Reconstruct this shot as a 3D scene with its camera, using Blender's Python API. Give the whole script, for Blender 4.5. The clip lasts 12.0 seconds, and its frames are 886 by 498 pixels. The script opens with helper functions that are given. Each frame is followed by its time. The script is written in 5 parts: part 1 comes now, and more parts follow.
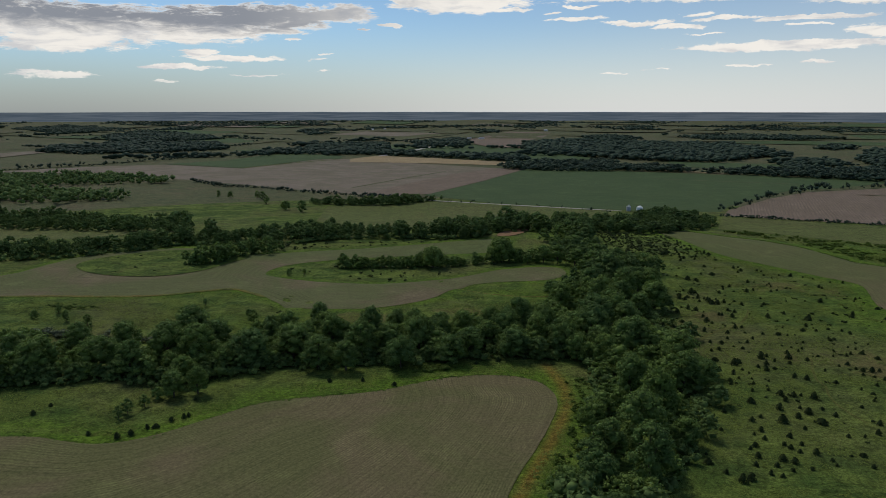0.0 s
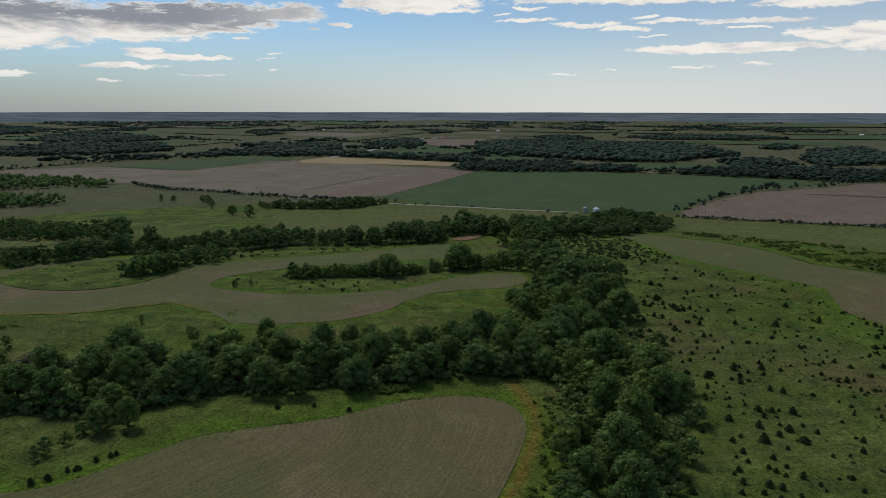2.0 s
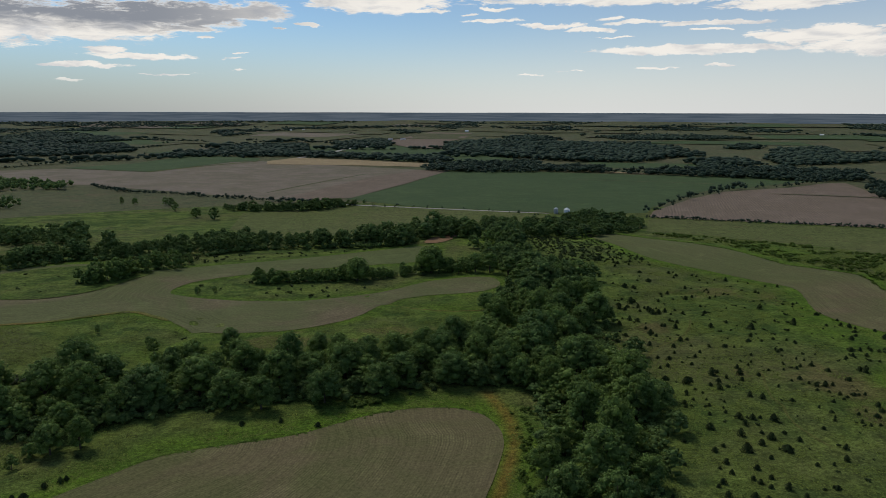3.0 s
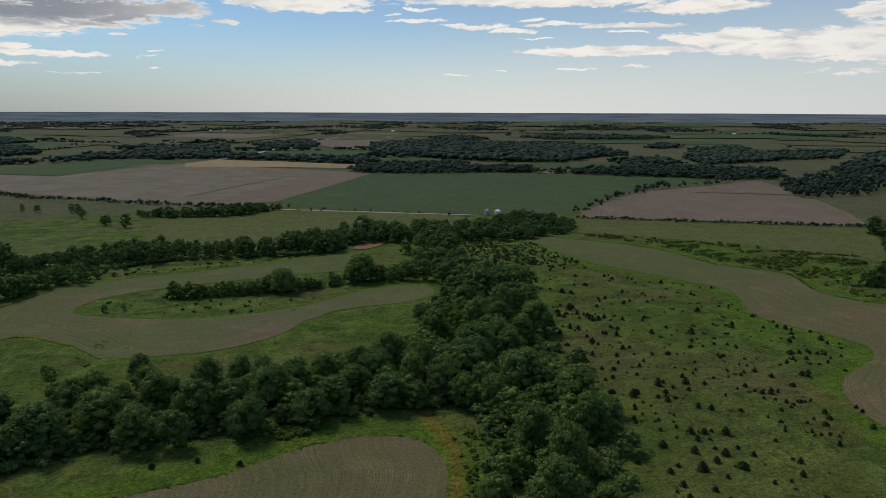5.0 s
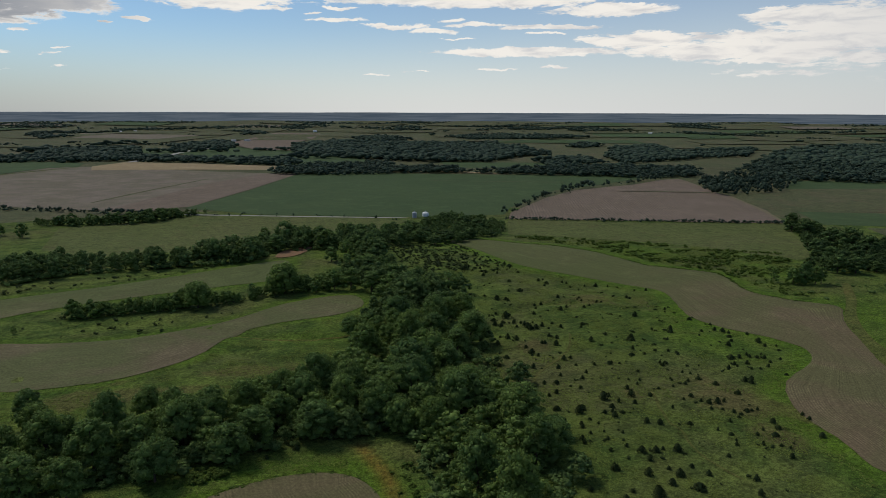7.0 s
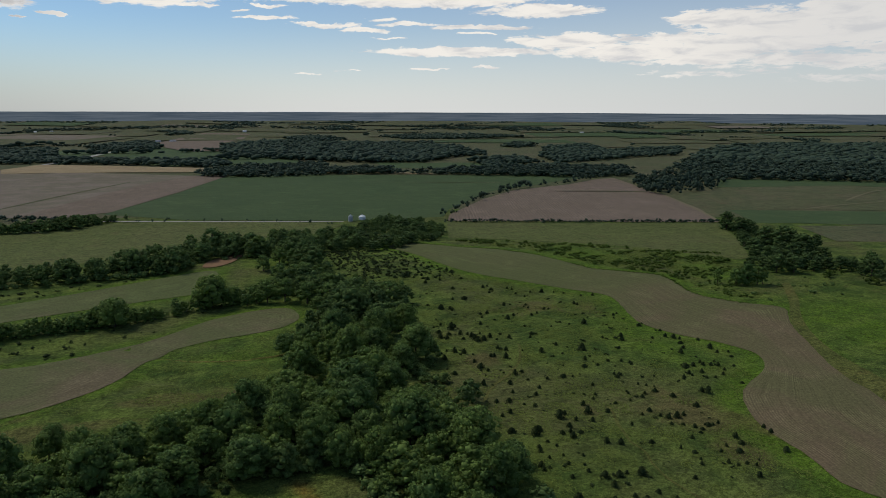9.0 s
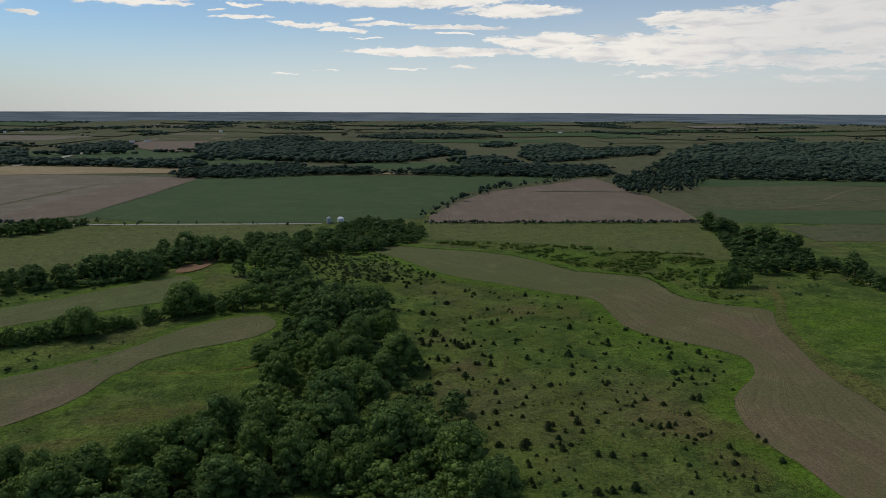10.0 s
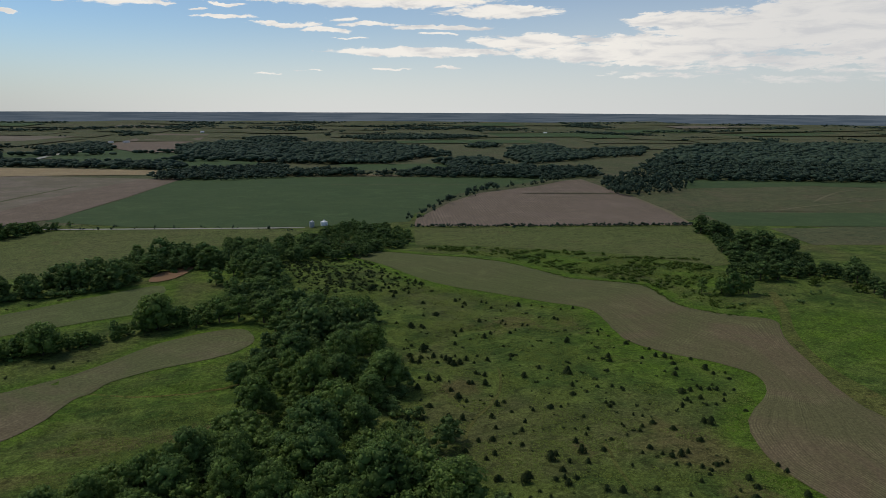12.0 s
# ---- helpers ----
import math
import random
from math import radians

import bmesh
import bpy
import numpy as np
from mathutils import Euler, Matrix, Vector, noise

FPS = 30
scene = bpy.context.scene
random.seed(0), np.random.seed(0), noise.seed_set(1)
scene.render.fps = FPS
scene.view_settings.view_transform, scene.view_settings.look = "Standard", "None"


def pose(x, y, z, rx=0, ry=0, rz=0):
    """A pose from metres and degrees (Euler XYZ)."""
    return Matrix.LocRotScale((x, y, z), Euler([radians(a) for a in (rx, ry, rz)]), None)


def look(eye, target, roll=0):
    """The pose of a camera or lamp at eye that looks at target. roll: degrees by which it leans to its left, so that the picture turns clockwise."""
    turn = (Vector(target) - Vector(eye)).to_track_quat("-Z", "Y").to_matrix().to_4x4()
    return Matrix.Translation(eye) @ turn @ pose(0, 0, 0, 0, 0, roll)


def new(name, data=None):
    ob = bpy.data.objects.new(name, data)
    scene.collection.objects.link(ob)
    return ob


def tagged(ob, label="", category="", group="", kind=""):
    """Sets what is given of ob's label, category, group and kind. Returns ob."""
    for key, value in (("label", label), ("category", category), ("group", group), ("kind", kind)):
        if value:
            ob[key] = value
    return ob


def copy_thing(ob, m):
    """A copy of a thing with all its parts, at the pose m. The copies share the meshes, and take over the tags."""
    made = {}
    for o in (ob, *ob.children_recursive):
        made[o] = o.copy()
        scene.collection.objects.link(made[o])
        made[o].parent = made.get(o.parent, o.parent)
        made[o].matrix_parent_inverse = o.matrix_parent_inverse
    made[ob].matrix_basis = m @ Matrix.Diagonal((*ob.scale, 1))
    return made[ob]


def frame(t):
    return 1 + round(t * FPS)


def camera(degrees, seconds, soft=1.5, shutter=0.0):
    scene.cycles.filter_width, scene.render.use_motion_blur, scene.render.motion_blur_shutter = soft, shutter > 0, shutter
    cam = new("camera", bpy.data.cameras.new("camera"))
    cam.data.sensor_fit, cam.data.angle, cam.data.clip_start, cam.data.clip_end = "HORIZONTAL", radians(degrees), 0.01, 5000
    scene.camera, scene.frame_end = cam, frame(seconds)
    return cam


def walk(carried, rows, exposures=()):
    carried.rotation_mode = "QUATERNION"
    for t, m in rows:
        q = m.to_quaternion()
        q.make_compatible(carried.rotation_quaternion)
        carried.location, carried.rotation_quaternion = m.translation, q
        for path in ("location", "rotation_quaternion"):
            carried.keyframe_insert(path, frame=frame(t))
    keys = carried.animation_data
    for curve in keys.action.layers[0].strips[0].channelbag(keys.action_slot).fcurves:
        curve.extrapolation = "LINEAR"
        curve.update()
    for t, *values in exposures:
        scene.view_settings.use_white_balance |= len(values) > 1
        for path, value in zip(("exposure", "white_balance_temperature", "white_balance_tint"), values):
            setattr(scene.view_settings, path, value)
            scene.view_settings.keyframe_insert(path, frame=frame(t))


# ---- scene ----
from mathutils import geometry

cam = camera(64.72, 12.0, soft=0.65)
PATH = [
    (0, pose(0.00, 0.00, 90.00, 78.682, -0.001, 0.000)),
    (0.5, pose(-0.38, 4.61, 90.01, 78.684, -0.018, -0.832)),
    (1, pose(-0.69, 9.20, 90.04, 78.688, -0.035, -1.647)),
    (1.5, pose(-0.97, 13.72, 90.02, 78.694, -0.051, -2.630)),
    (2, pose(-1.17, 18.28, 90.02, 78.704, -0.071, -3.873)),
    (2.5, pose(-1.28, 22.76, 90.03, 78.719, -0.090, -5.140)),
    (3, pose(-1.39, 27.26, 90.01, 78.725, -0.118, -6.424)),
    (5, pose(-0.87, 44.79, 90.35, 78.727, -0.148, -12.425)),
    (5.5, pose(-0.43, 49.26, 90.35, 78.730, -0.153, -14.131)),
    (6, pose(0.13, 53.76, 90.34, 78.731, -0.163, -15.731)),
    (6.5, pose(0.75, 58.29, 90.33, 78.728, -0.169, -17.197)),
    (7, pose(1.53, 62.88, 90.32, 78.731, -0.172, -18.638)),
    (9, pose(5.16, 80.20, 90.55, 78.712, -0.209, -24.005)),
    (9.5, pose(6.49, 84.54, 90.53, 78.715, -0.213, -24.988)),
    (10, pose(7.79, 88.86, 90.54, 78.714, -0.226, -25.751)),
    (10.5, pose(9.21, 93.17, 90.53, 78.717, -0.231, -26.334)),
    (11, pose(10.70, 97.45, 90.56, 78.723, -0.244, -26.745)),
    (11.5, pose(12.25, 101.74, 90.55, 78.731, -0.255, -27.007)),
    (12, pose(13.83, 106.00, 90.56, 78.738, -0.268, -27.035)),
]
walk(cam, PATH)

# ---- world, sun ----
scene.view_settings.exposure = 0.0
SUN_AZ, SUN_EL = radians(-32), radians(50)


def link(tree, a, b):
    tree.links.new(a, b)


def math_node(tree, op, a, b=None, c=None, clamp=False):
    n = tree.nodes.new("ShaderNodeMath")
    n.operation, n.use_clamp = op, clamp
    for i, v in enumerate((a, b, c)):
        if v is None:
            continue
        if isinstance(v, (int, float)):
            n.inputs[i].default_value = v
        else:
            link(tree, v, n.inputs[i])
    return n.outputs[0]


def step_node(tree, value, lo, hi):
    n = tree.nodes.new("ShaderNodeMapRange")
    n.interpolation_type = "SMOOTHSTEP"
    link(tree, value, n.inputs["Value"])
    n.inputs["From Min"].default_value, n.inputs["From Max"].default_value = lo, hi
    return n.outputs["Result"]


def noise_node(tree, vector, scale, detail=4.0, rough=0.55, distortion=0.0):
    n = tree.nodes.new("ShaderNodeTexNoise")
    link(tree, vector, n.inputs["Vector"])
    n.inputs["Scale"].default_value, n.inputs["Detail"].default_value = scale, detail
    n.inputs["Roughness"].default_value, n.inputs["Distortion"].default_value = rough, distortion
    return n.outputs["Fac"]


def mix_node(tree, fac, a, b, blend="MIX"):
    n = tree.nodes.new("ShaderNodeMix")
    n.data_type, n.blend_type = "RGBA", blend
    for sock, v in ((n.inputs["Factor"], fac), (n.inputs["A"], a), (n.inputs["B"], b)):
        if sock.name == "Factor":
            sock = n.inputs[0]
        elif sock.name == "A":
            sock = n.inputs[6]
        else:
            sock = n.inputs[7]
        if isinstance(v, (int, float)):
            sock.default_value = v
        elif isinstance(v, tuple):
            sock.default_value = (*v, 1.0)
        else:
            link(tree, v, sock)
    return n.outputs[2]


# cloud banks and wisps: azimuth, elevation, half width, half height (degrees), weight
WEST_BANK = [
    (-27.9, 5.9, 11.4, 1.8, 1.0), (-19.4, 6.1, 7.9, 1.5, 1.0), (-13.5, 6.8, 6.0, 1.1, 1.0), (-8.5, 7.2, 4.0, 0.8, 1.0), (-28, 4.6, 5.9, 0.76, 0.9),
    (-13.2, 5.8, 3.1, 0.33, 0.9), (-19.1, 4.2, 1.7, 0.37, 0.95), (-15.9, 3.8, 4.6, 0.25, 0.85), (-19.6, 3.1, 3.0, 0.25, 0.85), (-14.3, 2.54, 2.5, 0.09, 0.75),
    (-9.5, 2.9, 0.9, 0.09, 0.8), (-9.7, 3.8, 1.3, 0.13, 0.75), (-28.6, 2.4, 3.3, 0.35, 0.8), (-20.8, 2.0, 1.6, 0.12, 0.7), (-9.1, 4.2, 0.7, 0.09, 0.8),
    (-36, 7.0, 9.0, 3.0, 1.0),
]
MIDDLE_WISPS = [
    (1.3, 8.1, 6.2, 0.95, 1.0), (5.3, 7.45, 2.1, 0.25, 0.85), (-4.0, 6.4, 1.0, 0.2, 1.0), (-6.3, 6.07, 0.6, 0.08, 0.9), (-11.9, 5.2, 1.0, 0.11, 0.8),
    (8.6, 7.3, 1.0, 0.12, 0.8), (10.7, 7.6, 1.5, 0.17, 0.85), (10.5, 6.8, 2.7, 0.17, 0.85), (14.9, 6.35, 3.3, 0.25, 0.95), (19.0, 6.9, 1.4, 0.21, 0.9),
    (21.7, 6.5, 2.9, 0.19, 0.9), (26.9, 6.3, 4.7, 0.21, 0.95), (18.2, 6.0, 2.4, 0.25, 0.95), (19.8, 5.4, 1.6, 0.08, 0.85), (27.0, 5.8, 1.2, 0.1, 0.85),
    (23.1, 3.2, 1.3, 0.11, 0.85), (27.3, 3.4, 1.6, 0.13, 0.85), (16.4, 2.9, 0.9, 0.07, 0.75), (13.5, 2.7, 1.5, 0.09, 0.7),
]
EAST_BANK = [
    (20.8, 8.3, 12.9, 0.62, 1.0), (31.5, 7.5, 5.3, 0.6, 1.0), (33.6, 5.2, 5.2, 0.69, 1.0), (25.3, 4.45, 7.8, 0.38, 1.0), (38.8, 4.35, 7.5, 0.79, 1.0),
    (44.2, 4.5, 5.2, 1.5, 1.0), (45.0, 6.6, 4.0, 0.88, 1.0), (41.3, 5.3, 5.4, 0.46, 0.9), (37.9, 5.6, 1.1, 0.2, 0.85), (42.2, 3.5, 6.1, 0.23, 0.8),
    (44, 2.7, 6.6, 0.35, 0.6), (49, 5.6, 7.0, 1.9, 1.0), (54.3, 6.1, 7.0, 2.25, 1.0), (51, 3.5, 9.3, 0.7, 0.75), (54.7, 2.3, 7.1, 0.5, 0.6),
    (60, 4.6, 6.5, 2.6, 1.0), (70, 6.5, 12.0, 3.0, 1.0),
]


def make_world():
    world = bpy.data.worlds.new("sky")
    scene.world = world
    world.use_nodes = True
    tree = world.node_tree
    tree.nodes.clear()
    out = tree.nodes.new("ShaderNodeOutputWorld")
    bg = tree.nodes.new("ShaderNodeBackground")
    link(tree, bg.outputs[0], out.inputs[0])
    sky = tree.nodes.new("ShaderNodeTexSky")
    sky.sky_type, sky.sun_disc = "NISHITA", False
    sky.sun_elevation, sky.sun_rotation = SUN_EL, SUN_AZ
    sky.altitude, sky.air_density, sky.dust_density, sky.ozone_density = 300, 1.0, 0.1, 1.2
    base = mix_node(tree, 1.0, sky.outputs[0], (0.061, 0.073, 0.085), "MULTIPLY")
    coord = tree.nodes.new("ShaderNodeTexCoord").outputs["Generated"]
    sep = tree.nodes.new("ShaderNodeSeparateXYZ")
    link(tree, coord, sep.inputs[0])
    x, y, z = sep.outputs
    az = math_node(tree, "MULTIPLY", math_node(tree, "ARCTAN2", x, y), 180 / math.pi)
    el = math_node(tree, "MULTIPLY", math_node(tree, "ARCSINE", z), 180 / math.pi)
    comb = tree.nodes.new("ShaderNodeCombineXYZ")
    link(tree, az, comb.inputs[0])
    link(tree, el, comb.inputs[1])
    uv = comb.outputs[0]
    # edges frayed along the wind, in flakes wider than they are high
    wind = tree.nodes.new("ShaderNodeMapping")
    link(tree, uv, wind.inputs["Vector"])
    wind.inputs["Rotation"].default_value, wind.inputs["Scale"].default_value = (0, 0, radians(-4)), (0.42, 1.9, 1.0)
    fray = noise_node(tree, wind.outputs[0], 1.0, 8.0, 0.66, 0.6)
    strands = noise_node(tree, wind.outputs[0], 3.2, 5.0, 0.62, 0.9)
    drift = tree.nodes.new("ShaderNodeCombineXYZ")
    link(tree, math_node(tree, "MULTIPLY_ADD", noise_node(tree, wind.outputs[0], 0.5, 5.0, 0.6), 5.0, -2.5), drift.inputs[0])
    link(tree, math_node(tree, "MULTIPLY_ADD", noise_node(tree, uv, 0.45, 5.0, 0.6), 0.9, -0.45), drift.inputs[1])
    moved = tree.nodes.new("ShaderNodeVectorMath")
    link(tree, uv, moved.inputs[0])
    link(tree, drift.outputs[0], moved.inputs[1])
    cover = None
    for u, v, ru, rv, weight in WEST_BANK + MIDDLE_WISPS + EAST_BANK:
        n = tree.nodes.new("ShaderNodeVectorMath")
        n.operation = "MULTIPLY_ADD"
        link(tree, moved.outputs[0], n.inputs[0])
        n.inputs[1].default_value, n.inputs[2].default_value = (1 / ru, 1 / rv, 0), (-u / ru, -v / rv, 0)
        d = tree.nodes.new("ShaderNodeVectorMath")
        d.operation = "LENGTH"
        link(tree, n.outputs[0], d.inputs[0])
        m = math_node(tree, "MULTIPLY", step_node(tree, d.outputs["Value"], 1.55, 0.25), weight)
        cover = m if cover is None else math_node(tree, "MAXIMUM", cover, m)
    # high broken cloud over the rest of the sky
    cover = math_node(tree, "MAXIMUM", cover, math_node(tree, "MULTIPLY", step_node(tree, el, 9.0, 16), 0.42))
    shape = math_node(tree, "MULTIPLY_ADD", fray, 1.5, -0.75)
    shape = math_node(tree, "MULTIPLY_ADD", math_node(tree, "SUBTRACT", strands, 0.5), 0.45, shape)
    dense = math_node(tree, "ADD", shape, cover)
    fac = math_node(tree, "MULTIPLY", step_node(tree, dense, 0.42, 0.72), step_node(tree, el, 0.4, 3.0))
    # broad banks show streaks of their shaded undersides
    lit = step_node(tree, noise_node(tree, wind.outputs[0], 0.7, 6.0, 0.6, 0.4), 0.42, 0.70)
    west = math_node(tree, "MULTIPLY", step_node(tree, az, 2.0, -16.0), step_node(tree, math_node(tree, "MULTIPLY_ADD", fray, 2.2, el), 6.2, 7.6))
    thick = math_node(tree, "MULTIPLY", step_node(tree, dense, 0.5, 0.85), west)
    white = mix_node(tree, lit, (0.88, 0.845, 0.79), (0.60, 0.605, 0.62))
    white = mix_node(tree, math_node(tree, "MULTIPLY", step_node(tree, az, 36.0, 54.0), 0.6), white, (0.60, 0.605, 0.615))
    cloud = mix_node(tree, thick, white, (0.26, 0.28, 0.32))
    # hazy pale rim above the horizon
    haze = math_node(tree, "MULTIPLY", step_node(tree, el, 7.0, -1.5), 0.9)
    glow = math_node(tree, "MULTIPLY", step_node(tree, az, -34.0, 20.0), step_node(tree, az, 95.0, 18.0))
    hazed = mix_node(tree, haze, base, mix_node(tree, glow, (0.25, 0.275, 0.295), (0.68, 0.685, 0.685)))
    # a thin bright veil towards the east
    veil = math_node(tree, "MULTIPLY", math_node(tree, "MULTIPLY", step_node(tree, az, -12.0, 50.0), step_node(tree, az, 120.0, 70.0)), 0.42)
    hazed = mix_node(tree, math_node(tree, "MULTIPLY", veil, step_node(tree, el, 14.0, 4.0)), hazed, (0.72, 0.73, 0.73))
    col = mix_node(tree, fac, hazed, cloud)
    link(tree, col, bg.inputs["Color"])
    bg.inputs["Strength"].default_value = 1.0


make_world()
sun_data = bpy.data.lights.new("sun", "SUN")
sun_data.energy, sun_data.angle, sun_data.color = 1.95, radians(18), (1.0, 0.95, 0.86)
sun = new("sun", sun_data)
sun.matrix_world = look((800 * math.sin(SUN_AZ) * math.cos(SUN_EL), 800 * math.cos(SUN_AZ) * math.cos(SUN_EL), 800 * math.sin(SUN_EL)), (0, 0, 0))


# ---- materials ----
def material(name, colour_nodes, rough=0.9, bump=None, spec=0.04, translucent=0.0):
    """colour_nodes(tree, position) gives a colour socket; bump: (scale, metres)."""
    mat = bpy.data.materials.new(name)
    mat.use_nodes = True
    tree = mat.node_tree
    bsdf = tree.nodes["Principled BSDF"]
    pos = tree.nodes.new("ShaderNodeNewGeometry").outputs["Position"]
    col = colour_nodes(tree, pos)
    link(tree, col, bsdf.inputs["Base Color"])
    bsdf.inputs["Roughness"].default_value = rough
    bsdf.inputs["Specular IOR Level"].default_value = spec
    if bump:
        b = tree.nodes.new("ShaderNodeBump")
        b.inputs["Strength"].default_value, b.inputs["Distance"].default_value = 1.0, bump[1]
        link(tree, noise_node(tree, pos, bump[0], 5.0, 0.65), b.inputs["Height"])
        link(tree, b.outputs[0], bsdf.inputs["Normal"])
    if translucent:
        t = tree.nodes.new("ShaderNodeBsdfTranslucent")
        link(tree, col, t.inputs["Color"])
        m = tree.nodes.new("ShaderNodeMixShader")
        m.inputs[0].default_value = translucent
        link(tree, bsdf.outputs[0], m.inputs[1])
        link(tree, t.outputs[0], m.inputs[2])
        link(tree, m.outputs[0], tree.nodes["Material Output"].inputs["Surface"])
    return mat


def meadow_colours(light, dark, dry, dry_amount=0.5, lush=None):
    """Grass in patches: broad swathes, clumps of a few metres and fine tufts."""
    def build(tree, pos):
        broad = noise_node(tree, pos, 0.012, 4.0, 0.6, 0.6)
        patch = noise_node(tree, pos, 0.07, 5.0, 0.62, 0.4)
        tuft = noise_node(tree, pos, 0.75, 5.0, 0.7)
        c = mix_node(tree, step_node(tree, patch, 0.36, 0.66), dark, light)
        c = mix_node(tree, math_node(tree, "MULTIPLY", step_node(tree, broad, 0.45, 0.68), dry_amount), c, dry)
        if lush:
            zone = tree.nodes.new("ShaderNodeAttribute")
            zone.attribute_name = "lush"
            ragged = math_node(tree, "MULTIPLY_ADD", noise_node(tree, pos, 0.09, 5.0, 0.65), 1.2, -0.6)
            amount = step_node(tree, math_node(tree, "ADD", zone.outputs["Fac"], math_node(tree, "MULTIPLY", ragged, zone.outputs["Fac"])), 0.15, 0.95)
            c = mix_node(tree, amount, c, mix_node(tree, step_node(tree, patch, 0.36, 0.66), (lush[0] * 0.78, lush[1] * 0.8, lush[2]), lush))
            rust = tree.nodes.new("ShaderNodeAttribute")
            rust.attribute_name = "rust"
            amount = math_node(tree, "MULTIPLY", rust.outputs["Fac"], math_node(tree, "MULTIPLY_ADD", noise_node(tree, pos, 0.25, 4.0, 0.6), 0.9, 0.35), clamp=True)
            c = mix_node(tree, amount, c, (0.190, 0.118, 0.026))
        lay = tree.nodes.new("ShaderNodeMapping")
        link(tree, pos, lay.inputs["Vector"])
        lay.inputs["Rotation"].default_value, lay.inputs["Scale"].default_value = (0, 0, radians(24)), (0.02, 0.16, 0.02)
        streak = noise_node(tree, lay.outputs[0], 1.0, 5.0, 0.62, 0.5)
        c = mix_node(tree, math_node(tree, "MULTIPLY", step_node(tree, streak, 0.5, 0.66), 0.35), c, (light[0] * 1.25, light[1] * 1.15, light[2] * 1.3))
        c = mix_node(tree, math_node(tree, "MULTIPLY", step_node(tree, streak, 0.48, 0.34), 0.28), c, (dark[0] * 0.8, dark[1] * 0.85, dark[2] * 0.8))
        bare = noise_node(tree, pos, 0.033, 5.0, 0.65, 0.9)
        if lush:
            worn = tree.nodes.new("ShaderNodeAttribute")
            worn.attribute_name = "worn"
            bare = math_node(tree, "MULTIPLY_ADD", worn.outputs["Fac"], 0.30, math_node(tree, "SUBTRACT", bare, 0.07))
        c = mix_node(tree, math_node(tree, "MULTIPLY", step_node(tree, bare, 0.55, 0.70), 0.8 * dry_amount), c, (dry[0] * 1.15, dry[1] * 0.92, dry[2]))
        shade = math_node(tree, "MULTIPLY_ADD", step_node(tree, tuft, 0.3, 0.7), 0.7, 0.58)
        # rank clumps, darker than the grazed sward
        rank = noise_node(tree, pos, 0.22, 5.0, 0.7, 0.6)
        shade = math_node(tree, "MULTIPLY", shade, math_node(tree, "MULTIPLY_ADD", step_node(tree, rank, 0.62, 0.5), 0.34, 0.68))
        fine = noise_node(tree, pos, 2.6, 3.0, 0.7)
        shade = math_node(tree, "MULTIPLY", shade, math_node(tree, "MULTIPLY_ADD", step_node(tree, fine, 0.3, 0.7), 0.8, 0.62))
        return mix_node(tree, 1.0, c, shade, "MULTIPLY")
    return build


